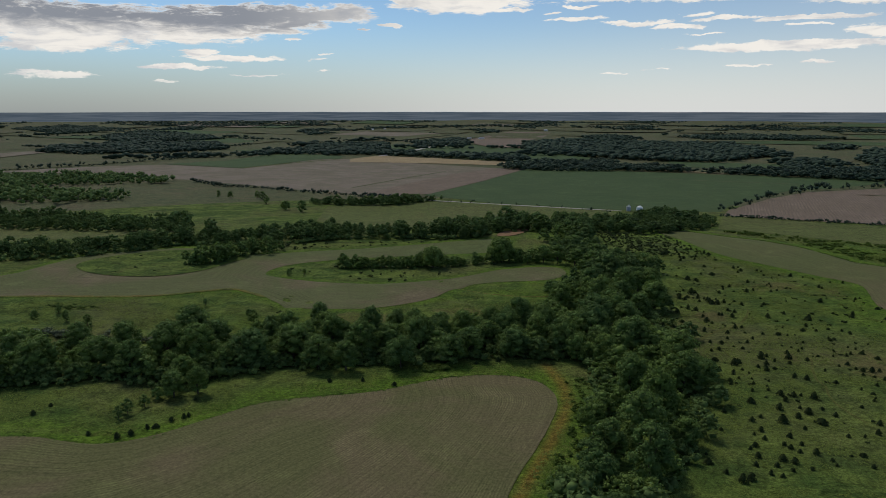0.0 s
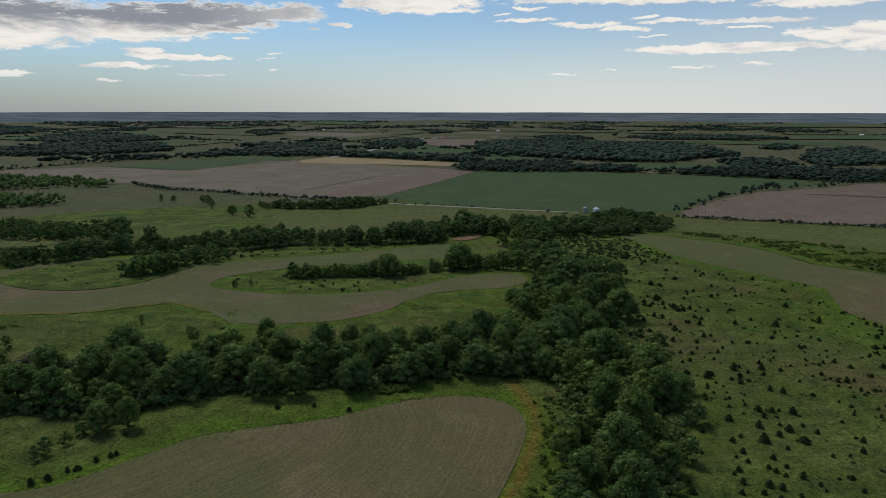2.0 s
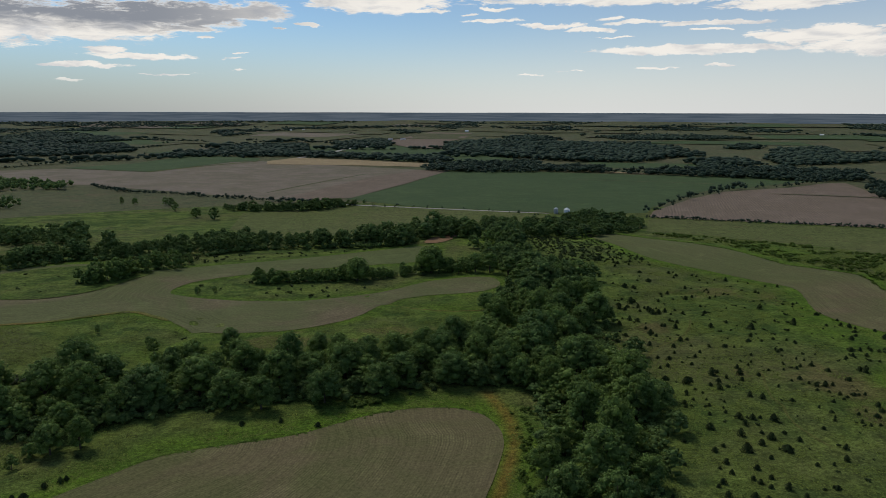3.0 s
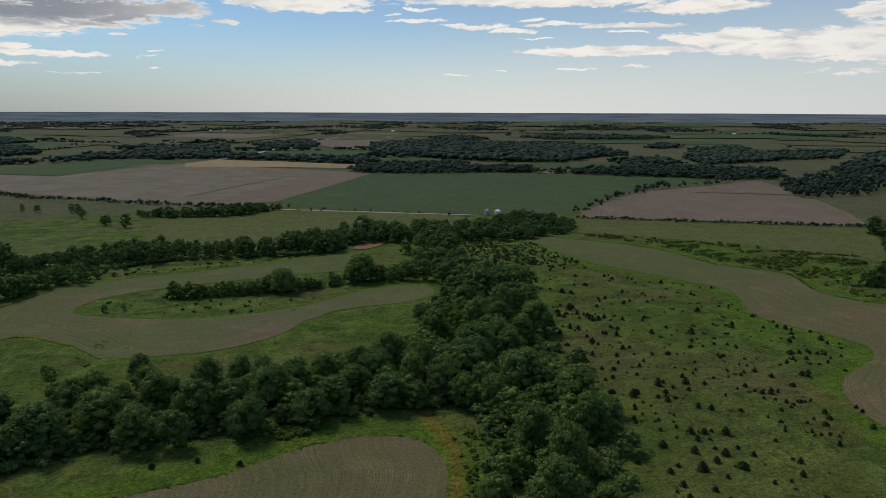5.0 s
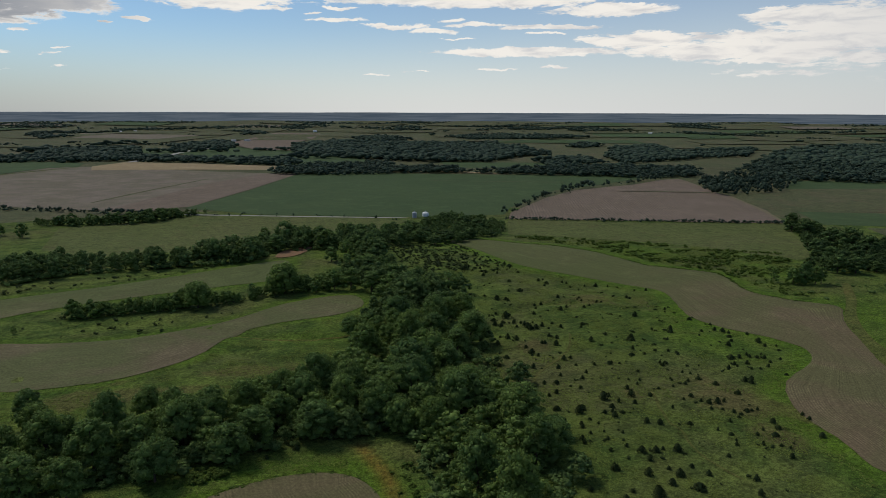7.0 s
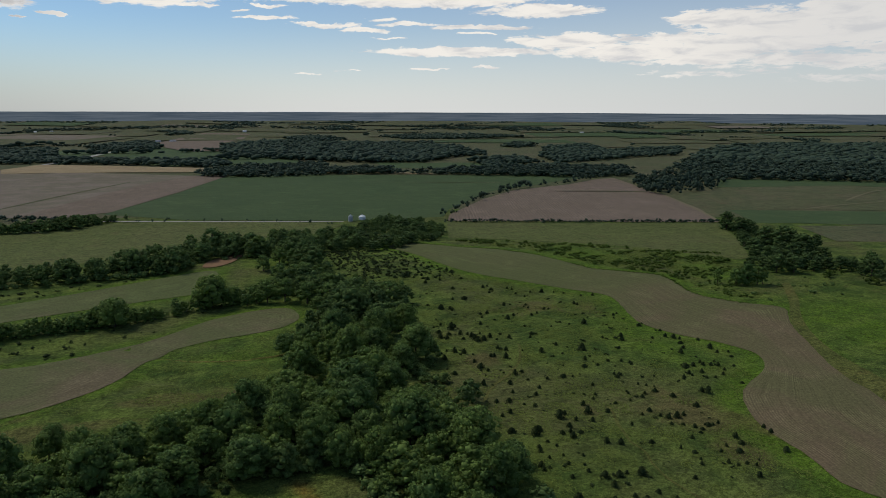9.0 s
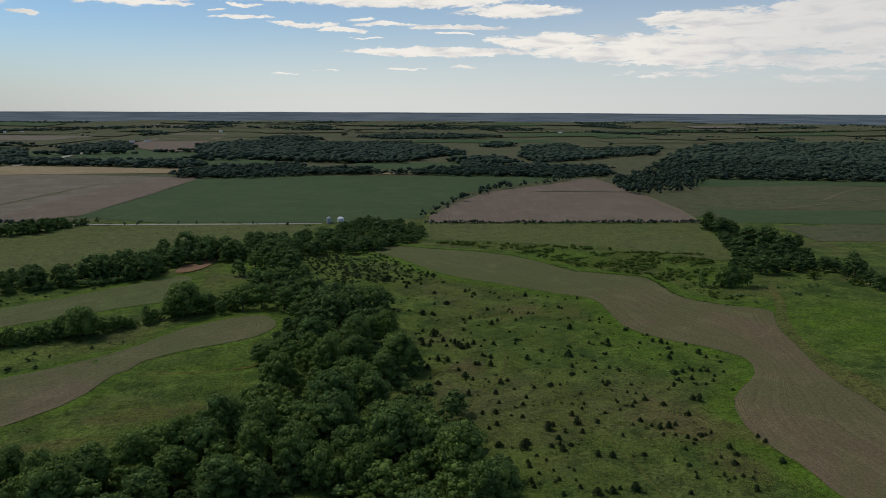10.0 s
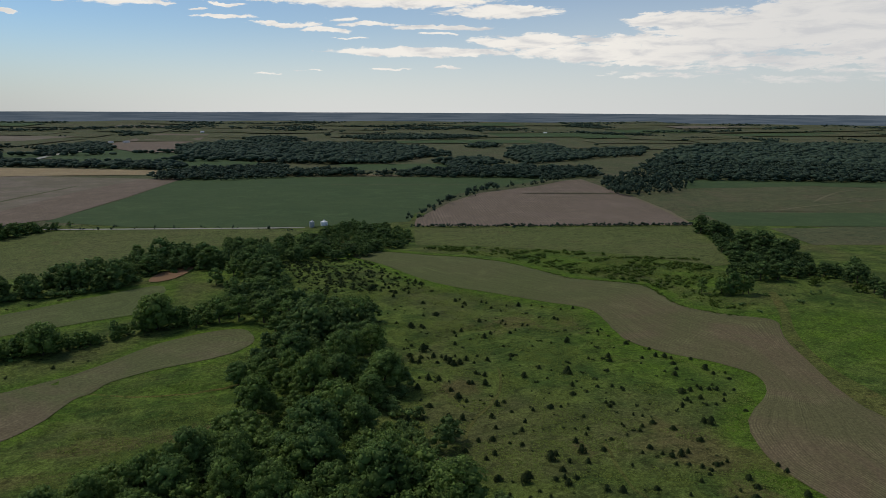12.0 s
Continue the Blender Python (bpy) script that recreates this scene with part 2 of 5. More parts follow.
def crop_colours(soil, young, angle, pitch=1.6, amount=0.5, contrast=0.3, bend=6.0, contour=False, rise=None):
    """Tilled ground: drill lines at an angle (degrees), gently bent, with weedy and bare patches."""
    def build(tree, pos):
        m = tree.nodes.new("ShaderNodeMapping")
        link(tree, pos, m.inputs["Vector"])
        m.inputs["Rotation"].default_value = (0, 0, radians(-angle))
        sway = noise_node(tree, pos, 0.012, 2.0, 0.5)
        sep = tree.nodes.new("ShaderNodeSeparateXYZ")
        link(tree, m.outputs[0], sep.inputs[0])
        along_y = sep.outputs[1]
        if contour:
            edge = tree.nodes.new("ShaderNodeAttribute")
            edge.attribute_name = "edge"
            along_y = edge.outputs["Fac"]
        across = math_node(tree, "MULTIPLY_ADD", sway, bend * 4, along_y)
        wob = noise_node(tree, pos, 0.6, 3.0, 0.6)
        across = math_node(tree, "MULTIPLY_ADD", wob, 0.9, across)
        row = math_node(tree, "SINE", math_node(tree, "MULTIPLY", across, 2 * math.pi / pitch))
        wide = math_node(tree, "SINE", math_node(tree, "MULTIPLY", across, 2 * math.pi / (pitch * 6.3)))
        comb = tree.nodes.new("ShaderNodeCombineXYZ")
        link(tree, math_node(tree, "MULTIPLY", sep.outputs[0], 0.03), comb.inputs[0])
        link(tree, math_node(tree, "MULTIPLY", across, 0.9), comb.inputs[1])
        streak = noise_node(tree, comb.outputs[0], 1.0, 4.0, 0.65)
        patch = noise_node(tree, pos, 0.018, 5.0, 0.6, 0.8)
        c = mix_node(tree, math_node(tree, "MULTIPLY", step_node(tree, patch, 0.36, 0.6), amount), soil, young)
        if rise:
            # the crop has come up further on one end of the field
            place = tree.nodes.new("ShaderNodeSeparateXYZ")
            link(tree, pos, place.inputs[0])
            up = math_node(tree, "MULTIPLY_ADD", noise_node(tree, pos, 0.03, 4.0, 0.6), 90.0, math_node(tree, "SUBTRACT", place.outputs[1], 45.0))
            c = mix_node(tree, math_node(tree, "MULTIPLY", step_node(tree, up, *rise), 0.8), c, young)
        residue = noise_node(tree, pos, 0.055, 4.0, 0.6, 0.5)
        rows_seen = math_node(tree, "MULTIPLY", step_node(tree, residue, 0.38, 0.64), contrast * 0.9)
        v = math_node(tree, "ADD", math_node(tree, "MULTIPLY", row, rows_seen), 1.0)
        v = math_node(tree, "ADD", v, math_node(tree, "MULTIPLY", step_node(tree, residue, 0.5, 0.75), 0.22))
        v = math_node(tree, "MULTIPLY_ADD", wide, contrast * 0.08, v)
        v = math_node(tree, "ADD", v, math_node(tree, "MULTIPLY_ADD", step_node(tree, streak, 0.3, 0.7), 0.26, -0.13))
        v = math_node(tree, "MULTIPLY", v, math_node(tree, "MULTIPLY_ADD", step_node(tree, noise_node(tree, pos, 1.1, 5.0, 0.75), 0.3, 0.7), 0.5, 0.74))
        return mix_node(tree, 1.0, c, math_node(tree, "MAXIMUM", v, 0.35), "MULTIPLY")
    return build


def leaf_colours(dark, light):
    def build(tree, pos):
        rnd = tree.nodes.new("ShaderNodeObjectInfo").outputs["Random"]
        isl = tree.nodes.new("ShaderNodeNewGeometry").outputs["Random Per Island"]
        c = mix_node(tree, rnd, dark, light)
        # some boughs are yellower than others
        warm = step_node(tree, noise_node(tree, pos, 0.11, 3.0, 0.6), 0.44, 0.66)
        c = mix_node(tree, math_node(tree, "MULTIPLY", warm, 0.35), c, (light[0] * 1.2, light[1] * 1.12, light[2] * 0.9))
        v = math_node(tree, "MULTIPLY_ADD", isl, 0.6, 0.7)
        v = math_node(tree, "MULTIPLY", v, math_node(tree, "MULTIPLY_ADD", noise_node(tree, pos, 0.35, 3.0, 0.6), 0.7, 0.65))
        return mix_node(tree, 1.0, c, v, "MULTIPLY")
    return build


def plain_colours(a, b, scale=1.0):
    return lambda tree, pos: mix_node(tree, noise_node(tree, pos, scale, 4.0, 0.6), a, b)


GRASS = material("pasture_grass", meadow_colours((0.113, 0.152, 0.031), (0.046, 0.078, 0.017), (0.118, 0.104, 0.044), 0.6, (0.090, 0.150, 0.016)), 0.95, (0.6, 0.9))
TRACK_GRASS = material("mown_grass", meadow_colours((0.100, 0.112, 0.028), (0.082, 0.096, 0.024), (0.118, 0.110, 0.034), 0.6), 0.95, (0.8, 0.2))
ORANGE_GRASS = material("dry_grass", meadow_colours((0.140, 0.122, 0.032), (0.100, 0.114, 0.026), (0.175, 0.122, 0.038), 0.8), 0.95, (0.8, 0.2))
HAY = material("hay_grass", meadow_colours((0.106, 0.122, 0.038), (0.090, 0.108, 0.033), (0.112, 0.114, 0.044), 0.5), 0.95, (0.5, 0.2))
STUBBLE = material("stubble_soil", crop_colours((0.134, 0.110, 0.058), (0.100, 0.102, 0.040), 62, 1.0, 0.9, 0.17, 1.0, True), 0.95, (1.2, 0.12))
TERRACE_SOIL = material("terrace_soil", crop_colours((0.132, 0.108, 0.062), (0.092, 0.110, 0.040), 12, 1.6, 0.75, 0.07, 1.0, True, (385, 435)), 0.95, (1.0, 0.12))
RIDGE_SOIL = material("ridge_soil", crop_colours((0.138, 0.105, 0.060), (0.092, 0.106, 0.038), 118, 1.0, 0.55, 0.20, 1.0, True, (300, 400)), 0.95, (1.2, 0.12))
BARE_PINK = material("bare_soil", crop_colours((0.166, 0.127, 0.094), (0.146, 0.114, 0.080), 67, 3.0, 0.6, 0.2, 1.0), 0.95)
BARE_BROWN = material("tilled_soil", crop_colours((0.180, 0.148, 0.112), (0.140, 0.122, 0.080), -23, 6.0, 0.8, 0.18, 1.0), 0.95)
TAN = material("ripe_grain", crop_colours((0.280, 0.215, 0.120), (0.245, 0.180, 0.100), -23, 6.0, 0.5, 0.12, 1.0), 0.95)
SOY = material("green_crop", crop_colours((0.054, 0.082, 0.033), (0.064, 0.092, 0.037), -23, 5.0, 0.7, 0.12, 1.0), 0.9)
# pale field grass; its muted green also stands in for haze far off
PALE = material("pale_pasture_and_haze", meadow_colours((0.104, 0.108, 0.050), (0.080, 0.092, 0.043), (0.122, 0.106, 0.060), 0.7), 0.95)
PALE_TRACK = material("worn_track", plain_colours((0.190, 0.160, 0.095), (0.130, 0.120, 0.065), 0.2), 0.95)
RED_DIRT = material("red_dirt", plain_colours((0.24, 0.130, 0.080), (0.17, 0.12, 0.06), 0.3), 0.95)
GRAVEL = material("gravel_road", plain_colours((0.38, 0.36, 0.31), (0.28, 0.26, 0.22), 0.5), 0.95)
LEAF = material("broad_leaf", leaf_colours((0.100, 0.168, 0.048), (0.152, 0.225, 0.054)), 0.7, None, 0.12, 0.38)
CEDAR = material("cedar_leaf", leaf_colours((0.032, 0.048, 0.018), (0.046, 0.064, 0.022)), 0.8, None, 0.06, 0.1)
# leaf green lifted and blued: distance haze is put into this colour
HAZED_LEAF = material("hazed_woodland_leaf", leaf_colours((0.042, 0.064, 0.042), (0.050, 0.074, 0.047)), 0.8, None, 0.08, 0.15)
SCRUB_LEAF = material("scrub_leaf", leaf_colours((0.070, 0.112, 0.020), (0.086, 0.128, 0.024)), 0.8, None, 0.08, 0.25)
WEED_LEAF = material("weed_leaf", leaf_colours((0.118, 0.152, 0.034), (0.132, 0.166, 0.038)), 0.9, None, 0.04, 0.2)
BELT_LEAF = material("belt_leaf", leaf_colours((0.104, 0.162, 0.050), (0.124, 0.186, 0.056)), 0.8, None, 0.1, 0.36)
DARK_LEAF = material("dark_leaf", leaf_colours((0.062, 0.102, 0.032), (0.080, 0.128, 0.038)), 0.75, None, 0.1, 0.25)
WILLOW = material("grey_willow_leaf", leaf_colours((0.095, 0.118, 0.062), (0.115, 0.135, 0.075)), 0.8, None, 0.1, 0.2)
BARK = material("bark", plain_colours((0.11, 0.085, 0.065), (0.06, 0.048, 0.038), 3.0), 0.95)
STEEL = material("galvanised_steel", plain_colours((0.40, 0.41, 0.42), (0.32, 0.33, 0.34), 1.5), 0.45, None, 0.5)
WHITE = material("white_paint", plain_colours((0.80, 0.80, 0.78), (0.70, 0.70, 0.68), 0.8), 0.6)
ROOF = material("roof_metal", plain_colours((0.35, 0.34, 0.33), (0.25, 0.24, 0.24), 0.8), 0.6)
WOODPOST = material("fence_wood", plain_colours((0.22, 0.19, 0.15), (0.14, 0.12, 0.10), 2.0), 0.95)


# ---- lie of the land ----
def smooth(a, b, v):
    t = min(max((v - a) / (b - a), 0.0), 1.0)
    return t * t * (3 - 2 * t)


GULLIES = [
    ([(-70, 325), (-78, 308), (-84, 290), (-76, 268)], 1.6, 4.5),
    ([(-108, 320), (-116, 300), (-128, 280), (-134, 262)], 1.4, 5.0),
    ([(-200, 306), (-178, 298), (-156, 286), (-142, 268)], 1.6, 6.0),
    ([(0, 356), (24, 339), (45, 333), (62, 340)], 1.2, 4.0),
    ([(-82, 222), (-90, 211), (-94, 202), (-98, 190)], 1.0, 3.5),
    ([(5, 330), (22, 312), (46, 306)], 1.0, 4.0),
    ([(100, 352), (128, 342), (150, 352), (172, 348)], 1.0, 4.0),
    ([(96, 300), (130, 290), (158, 296)], 0.8, 5.0),
]


def gully_depth(x, y):
    d = 0.0
    for line, deep, wide in GULLIES:
        if not (min(p[0] for p in line) - 15 < x < max(p[0] for p in line) + 15 and min(p[1] for p in line) - 15 < y < max(p[1] for p in line) + 15):
            continue
        near = 1e9
        for (ax, ay), (bx, by) in zip(line, line[1:]):
            k = min(max(((x - ax) * (bx - ax) + (y - ay) * (by - ay)) / ((bx - ax) ** 2 + (by - ay) ** 2), 0), 1)
            near = min(near, math.hypot(x - ax - k * (bx - ax), y - ay - k * (by - ay)))
        d = max(d, deep * math.exp(-(near / wide) ** 2))
    return d


def height(x, y):
    r = math.hypot(x, y - 50)
    if r < 420 and y > 100:
        low = 0.5 * noise.noise((x / 34, y / 34, 0.4)) - gully_depth(x, y)
        return low * (1 - smooth(360, 420, r))
    z = -8 * smooth(430, 660, r)
    z += 78 * min(max((r - 1800) / 2950, 0.0), 1.0) ** 2
    if r > 1400:
        z += 5 * smooth(1400, 3200, r) * noise.fractal((x / 520, y / 520, 3.1), 1.0, 2.0, 3)
    return z


def mesh_object(name, verts, faces, mat, parent=None, smooth_faces=False):
    me = bpy.data.meshes.new(name)
    me.from_pydata(verts, [], faces)
    me.materials.append(mat)
    if smooth_faces:
        me.polygons.foreach_set("use_smooth", [True] * len(me.polygons))
    me.update()
    ob = new(name, me)
    ob.parent = parent
    return ob


# outlines of the three nearest fields
NEAR = [(-300, 178), (-133, 181), (-115, 182), (-105, 179), (-96, 177), (-87, 179), (-78, 185), (-72, 191), (-65, 197), (-59, 203), (-49, 207), (-33, 210), (-24, 212), (-16, 216), (-8, 221), (3, 226), (15, 228), (26, 227), (33, 222), (36, 213), (36, 204), (33, 194), (26, 176), (19, 161), (15, 150), (0, 100), (-20, 40), (-300, 30)]
TERRACE = [(-295, 342), (-241, 370), (-232, 404), (-225, 430), (-171, 458), (-137, 433), (-119, 430), (-89, 440), (-32, 457), (26, 484), (49, 491), (39, 452), (35, 437), (-9, 430), (-57, 418), (-94, 401), (-101, 380), (-94, 372), (-77, 365), (-61, 360), (-43, 357), (-25, 358), (-4, 363), (14, 374), (31, 389), (51, 396), (66, 396), (70, 386), (67, 372), (53, 363), (29, 360), (14, 354), (5, 345), (-4, 328), (-17, 318), (-32, 310), (-48, 309), (-66, 310), (-75, 316), (-87, 331), (-98, 341), (-106, 345), (-116, 344), (-135, 334), (-162, 331), (-190, 332), (-218, 332), (-282, 326)]
RIDGE = [(159, 521), (175, 542), (192, 525), (207, 504), (226, 486), (239, 459), (243, 429), (246, 407), (257, 396), (265, 388), (272, 378), (268, 363), (261, 346), (259, 336), (264, 324), (272, 313), (282, 304), (267, 290), (256, 278), (246, 263), (235, 247), (225, 231), (223, 221), (209, 193), (166, 171), (159, 183), (166, 199), (167, 214), (172, 224), (182, 237), (195, 244), (205, 248), (213, 255), (218, 263), (217, 269), (213, 281), (205, 293), (201, 310), (206, 324), (213, 339), (218, 353), (215, 361), (205, 375), (193, 397), (179, 419), (171, 445), (169, 479), (165, 502)]


# dry orange grass along the rounded corner of the near field
DRY_EDGE = [(37, 238), (38.5, 229), (40, 221), (39.5, 213), (39, 204), (35, 192), (28, 174), (22, 160), (17, 148), (1, 98)]


def edge_distance(points, outline):
    """Distance of each point (n, 2) to a closed outline."""
    best = np.full(len(points), 1e9)
    for (ax, ay), (bx, by) in zip(outline, outline[1:] + outline[:1]):
        d = np.array([bx - ax, by - ay], float)
        k = np.clip(((points - [ax, ay]) @ d) / max(d @ d, 1e-6), 0, 1)
        best = np.minimum(best, np.linalg.norm(points - [ax, ay] - k[:, None] * d, axis=1))
    return best


def ground():
    sectors = 720
    radii = [0.0]
    step = 2.8
    while radii[-1] < 3830:
        radii.append(radii[-1] + step)
        if radii[-1] > 460:
            step *= 1.05
    verts, faces = [(0, 50, height(0, 50))], []
    for k, r in enumerate(radii[1:] + [radii[-1] + 60, radii[-1] + 120]):
        drop = 0 if k < len(radii) - 1 else 60 * (k - len(radii) + 2)
        for s in range(sectors):
            a = 2 * math.pi * s / sectors
            x, y = r * math.sin(a), 50 + r * math.cos(a)
            verts.append((x, y, height(x, y) - drop))
    for s in range(sectors):
        faces.append((0, 1 + (s + 1) % sectors, 1 + s))
    rings = (len(verts) - 1) // sectors
    for k in range(rings - 1):
        a, b = 1 + k * sectors, 1 + (k + 1) * sectors
        for s in range(sectors):
            n = (s + 1) % sectors
            faces.append((a + s, a + n, b + n, b + s))
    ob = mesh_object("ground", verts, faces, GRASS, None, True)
    # past 720 m the paler grass imitates distance haze on the land
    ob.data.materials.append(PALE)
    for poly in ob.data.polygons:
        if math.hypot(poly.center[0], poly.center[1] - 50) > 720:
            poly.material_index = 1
    p = np.array(verts)[:, :2]
    lush = np.zeros(len(p))
    close = np.hypot(p[:, 0], p[:, 1] - 50) < 620
    q = p[close]
    best = np.zeros(len(q))
    for outline, reach, weight in ((RIDGE, 11, 1.0), (NEAR, 15, 0.9), (TERRACE, 9, 0.75)):
        best = np.maximum(best, weight * np.exp(-(edge_distance(q, outline) / reach) ** 2))
    for x, y, rx, ry, weight in ((300, 262, 45, 62, 1.0), (-60, 292, 120, 28, 0.55), (40, 335, 30, 25, 0.6), (190, 290, 22, 50, 0.7), (80, 500, 30, 30, 0.7), (330, 420, 60, 60, 0.5), (270, 450, 28, 50, 0.8), (305, 370, 28, 45, 0.8), (120, 190, 40, 60, 0.35)):
        best = np.maximum(best, weight * np.exp(-((q[:, 0] - x) / rx) ** 2 - ((q[:, 1] - y) / ry) ** 2))
    lush[close] = best
    ob.data.attributes.new("lush", "FLOAT", "POINT").data.foreach_set("value", lush.astype(np.float32))
    worn = np.zeros(len(p))
    for x, y, rx, ry in ((158, 232, 16, 22), (176, 214, 10, 16), (150, 206, 10, 12), (168, 352, 30, 12), (192, 336, 12, 12), (128, 246, 6, 9), (120, 300, 10, 8), (20, 305, 40, 8), (-30, 296, 40, 6)):
        worn = np.maximum(worn, np.exp(-((p[:, 0] - x) / rx) ** 2 - ((p[:, 1] - y) / ry) ** 2))
    ob.data.attributes.new("worn", "FLOAT", "POINT").data.foreach_set("value", worn.astype(np.float32))
    rust = np.zeros(len(p))
    rust[close] = np.exp(-(edge_distance(q, DRY_EDGE + DRY_EDGE[-2:0:-1]) / 1.9) ** 2)
    ob.data.attributes.new("rust", "FLOAT", "POINT").data.foreach_set("value", rust.astype(np.float32))
    tagged(ob, "rolling green pasture grass reaching to the horizon", "ground", kind="structure")


ground()


# ---- fields ----
def rounded(points, rounds=2):
    """Chaikin corner cutting of a closed outline."""
    for _ in range(rounds):
        cut = []
        for (ax, ay), (bx, by) in zip(points, points[1:] + points[:1]):
            cut += [(ax * 0.75 + bx * 0.25, ay * 0.75 + by * 0.25), (ax * 0.25 + bx * 0.75, ay * 0.25 + by * 0.75)]
        points = cut
    return points


def inside(x, y, outline):
    hit = False
    for (ax, ay), (bx, by) in zip(outline, outline[1:] + outline[:1]):
        if (ay > y) != (by > y) and x < (bx - ax) * (y - ay) / (by - ay) + ax:
            hit = not hit
    return hit


def sheet(name, outline, mat, label, lift=0.15, rounds=2, category="field", wobble=0.0, sides=None, span_rows=60.0):
    """A tilled or grassy plot that follows the land inside an outline."""
    outline = rounded(outline, rounds)
    if wobble:
        dense = []
        for (ax, ay), (bx, by) in zip(outline, outline[1:] + outline[:1]):
            n = max(1, int(math.hypot(bx - ax, by - ay) / 2.5))
            dense += [(ax + (bx - ax) * i / n, ay + (by - ay) * i / n) for i in range(n)]
        outline = [(x + wobble * noise.noise((x / 5, y / 5, 1.7)), y + wobble * noise.noise((x / 5, y / 5, 9.2))) for x, y in dense]
    xs, ys = [p[0] for p in outline], [p[1] for p in outline]
    span = max(max(xs) - min(xs), max(ys) - min(ys))
    gap = max(4.0, span / 60) if wobble else max(5.0, span / 16)
    pts = [Vector(p) for p in outline]
    n = len(pts)
    for i in range(int((max(xs) - min(xs)) / gap) + 1):
        for j in range(int((max(ys) - min(ys)) / gap) + 1):
            p = (min(xs) + (i + 0.37) * gap, min(ys) + (j + 0.41) * gap)
            if inside(*p, outline):
                pts.append(Vector(p))
    co, _, faces, *_ = geometry.delaunay_2d_cdt(pts, [(i, (i + 1) % n) for i in range(n)], [list(range(n))], 1, 1e-4)
    far = math.hypot(sum(xs) / len(xs), sum(ys) / len(ys))
    lift = lift + max(0.0, far - 500) * 0.0002 + max(0.0, far - 1300) * 0.0014
    verts = [(p.x, p.y, height(p.x, p.y) + lift) for p in co]
    ob = mesh_object(name, verts, [f for f in faces], mat, None, True)
    if sides or wobble:
        flat = np.array([p[:2] for p in verts])
        if sides:
            da, db = (edge_distance(flat, s + s[-2::-1]) for s in sides)
            d = span_rows * da / (da + db + 0.01)
        else:
            d = edge_distance(flat, outline[::4])
        ob.data.attributes.new("edge", "FLOAT", "POINT").data.foreach_set("value", d.astype(np.float32))
    up = sum(p.normal.z for p in ob.data.polygons)
    if up < 0:
        ob.data.flip_normals()
    return tagged(ob, label, category, kind="structure")

sheet("field_near", NEAR,
      STUBBLE, "brown and green row-crop field with stubble lines", wobble=0.2, sides=(NEAR[18:26], NEAR[:11]), span_rows=110)
sheet("field_terrace", TERRACE,
      TERRACE_SOIL, "curving terraced crop field of brown soil and young green", wobble=0.6)
sheet("grass_island", [(-216, 398), (-202, 383), (-184, 374), (-162, 371), (-148, 375), (-136, 386), (-128, 404), (-117, 425), (-131, 437), (-168, 448), (-198, 433), (-215, 416)],
      GRASS, "uncut grass island inside the terraced field", lift=0.4, category="grass")
sheet("dirt_patch", [(38, 496), (41, 510), (49, 523), (62, 536), (67, 529), (59, 510), (49, 497)], RED_DIRT, "bare reddish dirt patch beside the woodland", lift=0.4, category="dirt")
sheet("field_ridge", RIDGE,
      RIDGE_SOIL, "winding tilled ridge field of brown soil with curved rows", wobble=0.5, sides=(RIDGE[1:24], RIDGE[25:]), span_rows=52)
sheet("grass_track", [(283, 303), (293, 312), (309, 328), (318, 338), (324, 338), (313, 326), (298, 310), (281, 296), (266, 281), (252, 263), (244, 247), (238, 230), (226, 199), (209, 193), (223, 221), (225, 231), (235, 247), (246, 263), (256, 278), (267, 290)],
      TRACK_GRASS, "mown olive grass track along the field edge", lift=0.25, category="track")
sheet("hay_field", [(-109, 593), (-118, 711), (-15, 746), (69, 728), (124, 702), (171, 662), (139, 614), (43, 607), (21, 562), (-37, 540), (-73, 541)], HAY, "even light green hay field", rounds=0)
sheet("hay_field", [(-404, 557), (-383, 597), (-314, 577), (-273, 571), (-225, 555), (-231, 518), (-273, 501), (-317, 492), (-343, 471)], HAY, "small green hay field between tree belts", rounds=0)
sheet("crop_field", [(137, 1163), (212, 1163), (438, 1052), (464, 1052), (629, 992), (712, 961), (591, 931), (487, 877), (410, 840), (295, 715), (269, 671), (191, 678), (124, 707), (46, 742), (-22, 807), (51, 953)], SOY, "wide dark green crop field", rounds=0)
sheet("grain_strip", [(-185, 1400), (-140, 1495), (-15, 1420), (125, 1315), (105, 1240), (-5, 1280), (-125, 1310), (-175, 1320)], TAN, "golden strip of ripe grain", lift=0.45, rounds=0)
sheet("tilled_field", [(-710, 1120), (-615, 1210), (-500, 1260), (-335, 1175), (-250, 1385), (-200, 1405), (75, 1195), (135, 1165), (50, 960), (-15, 820), (-60, 795), (-155, 845), (-275, 930), (-360, 985), (-540, 1070)], BARE_BROWN, "large bare brown tilled field", rounds=0)
sheet("green_strip", [(-505, 1270), (-420, 1355), (-365, 1605), (-210, 1490), (-205, 1405), (-250, 1385), (-340, 1185)], SOY, "dull green crop strip above the tilled field", rounds=0)
sheet("bare_field", [(262, 646), (281, 683), (366, 776), (437, 836), (543, 871), (623, 917), (656, 921), (628, 848), (595, 776), (568, 698), (531, 617), (486, 547)], BARE_PINK, "pinkish brown freshly tilled field", rounds=0)
sheet("hay_field", [(258, 638), (367, 590), (480, 543), (422, 463), (363, 400), (349, 398), (326, 457), (273, 513), (219, 550)], HAY, "olive green hay field below a hedge", rounds=0)
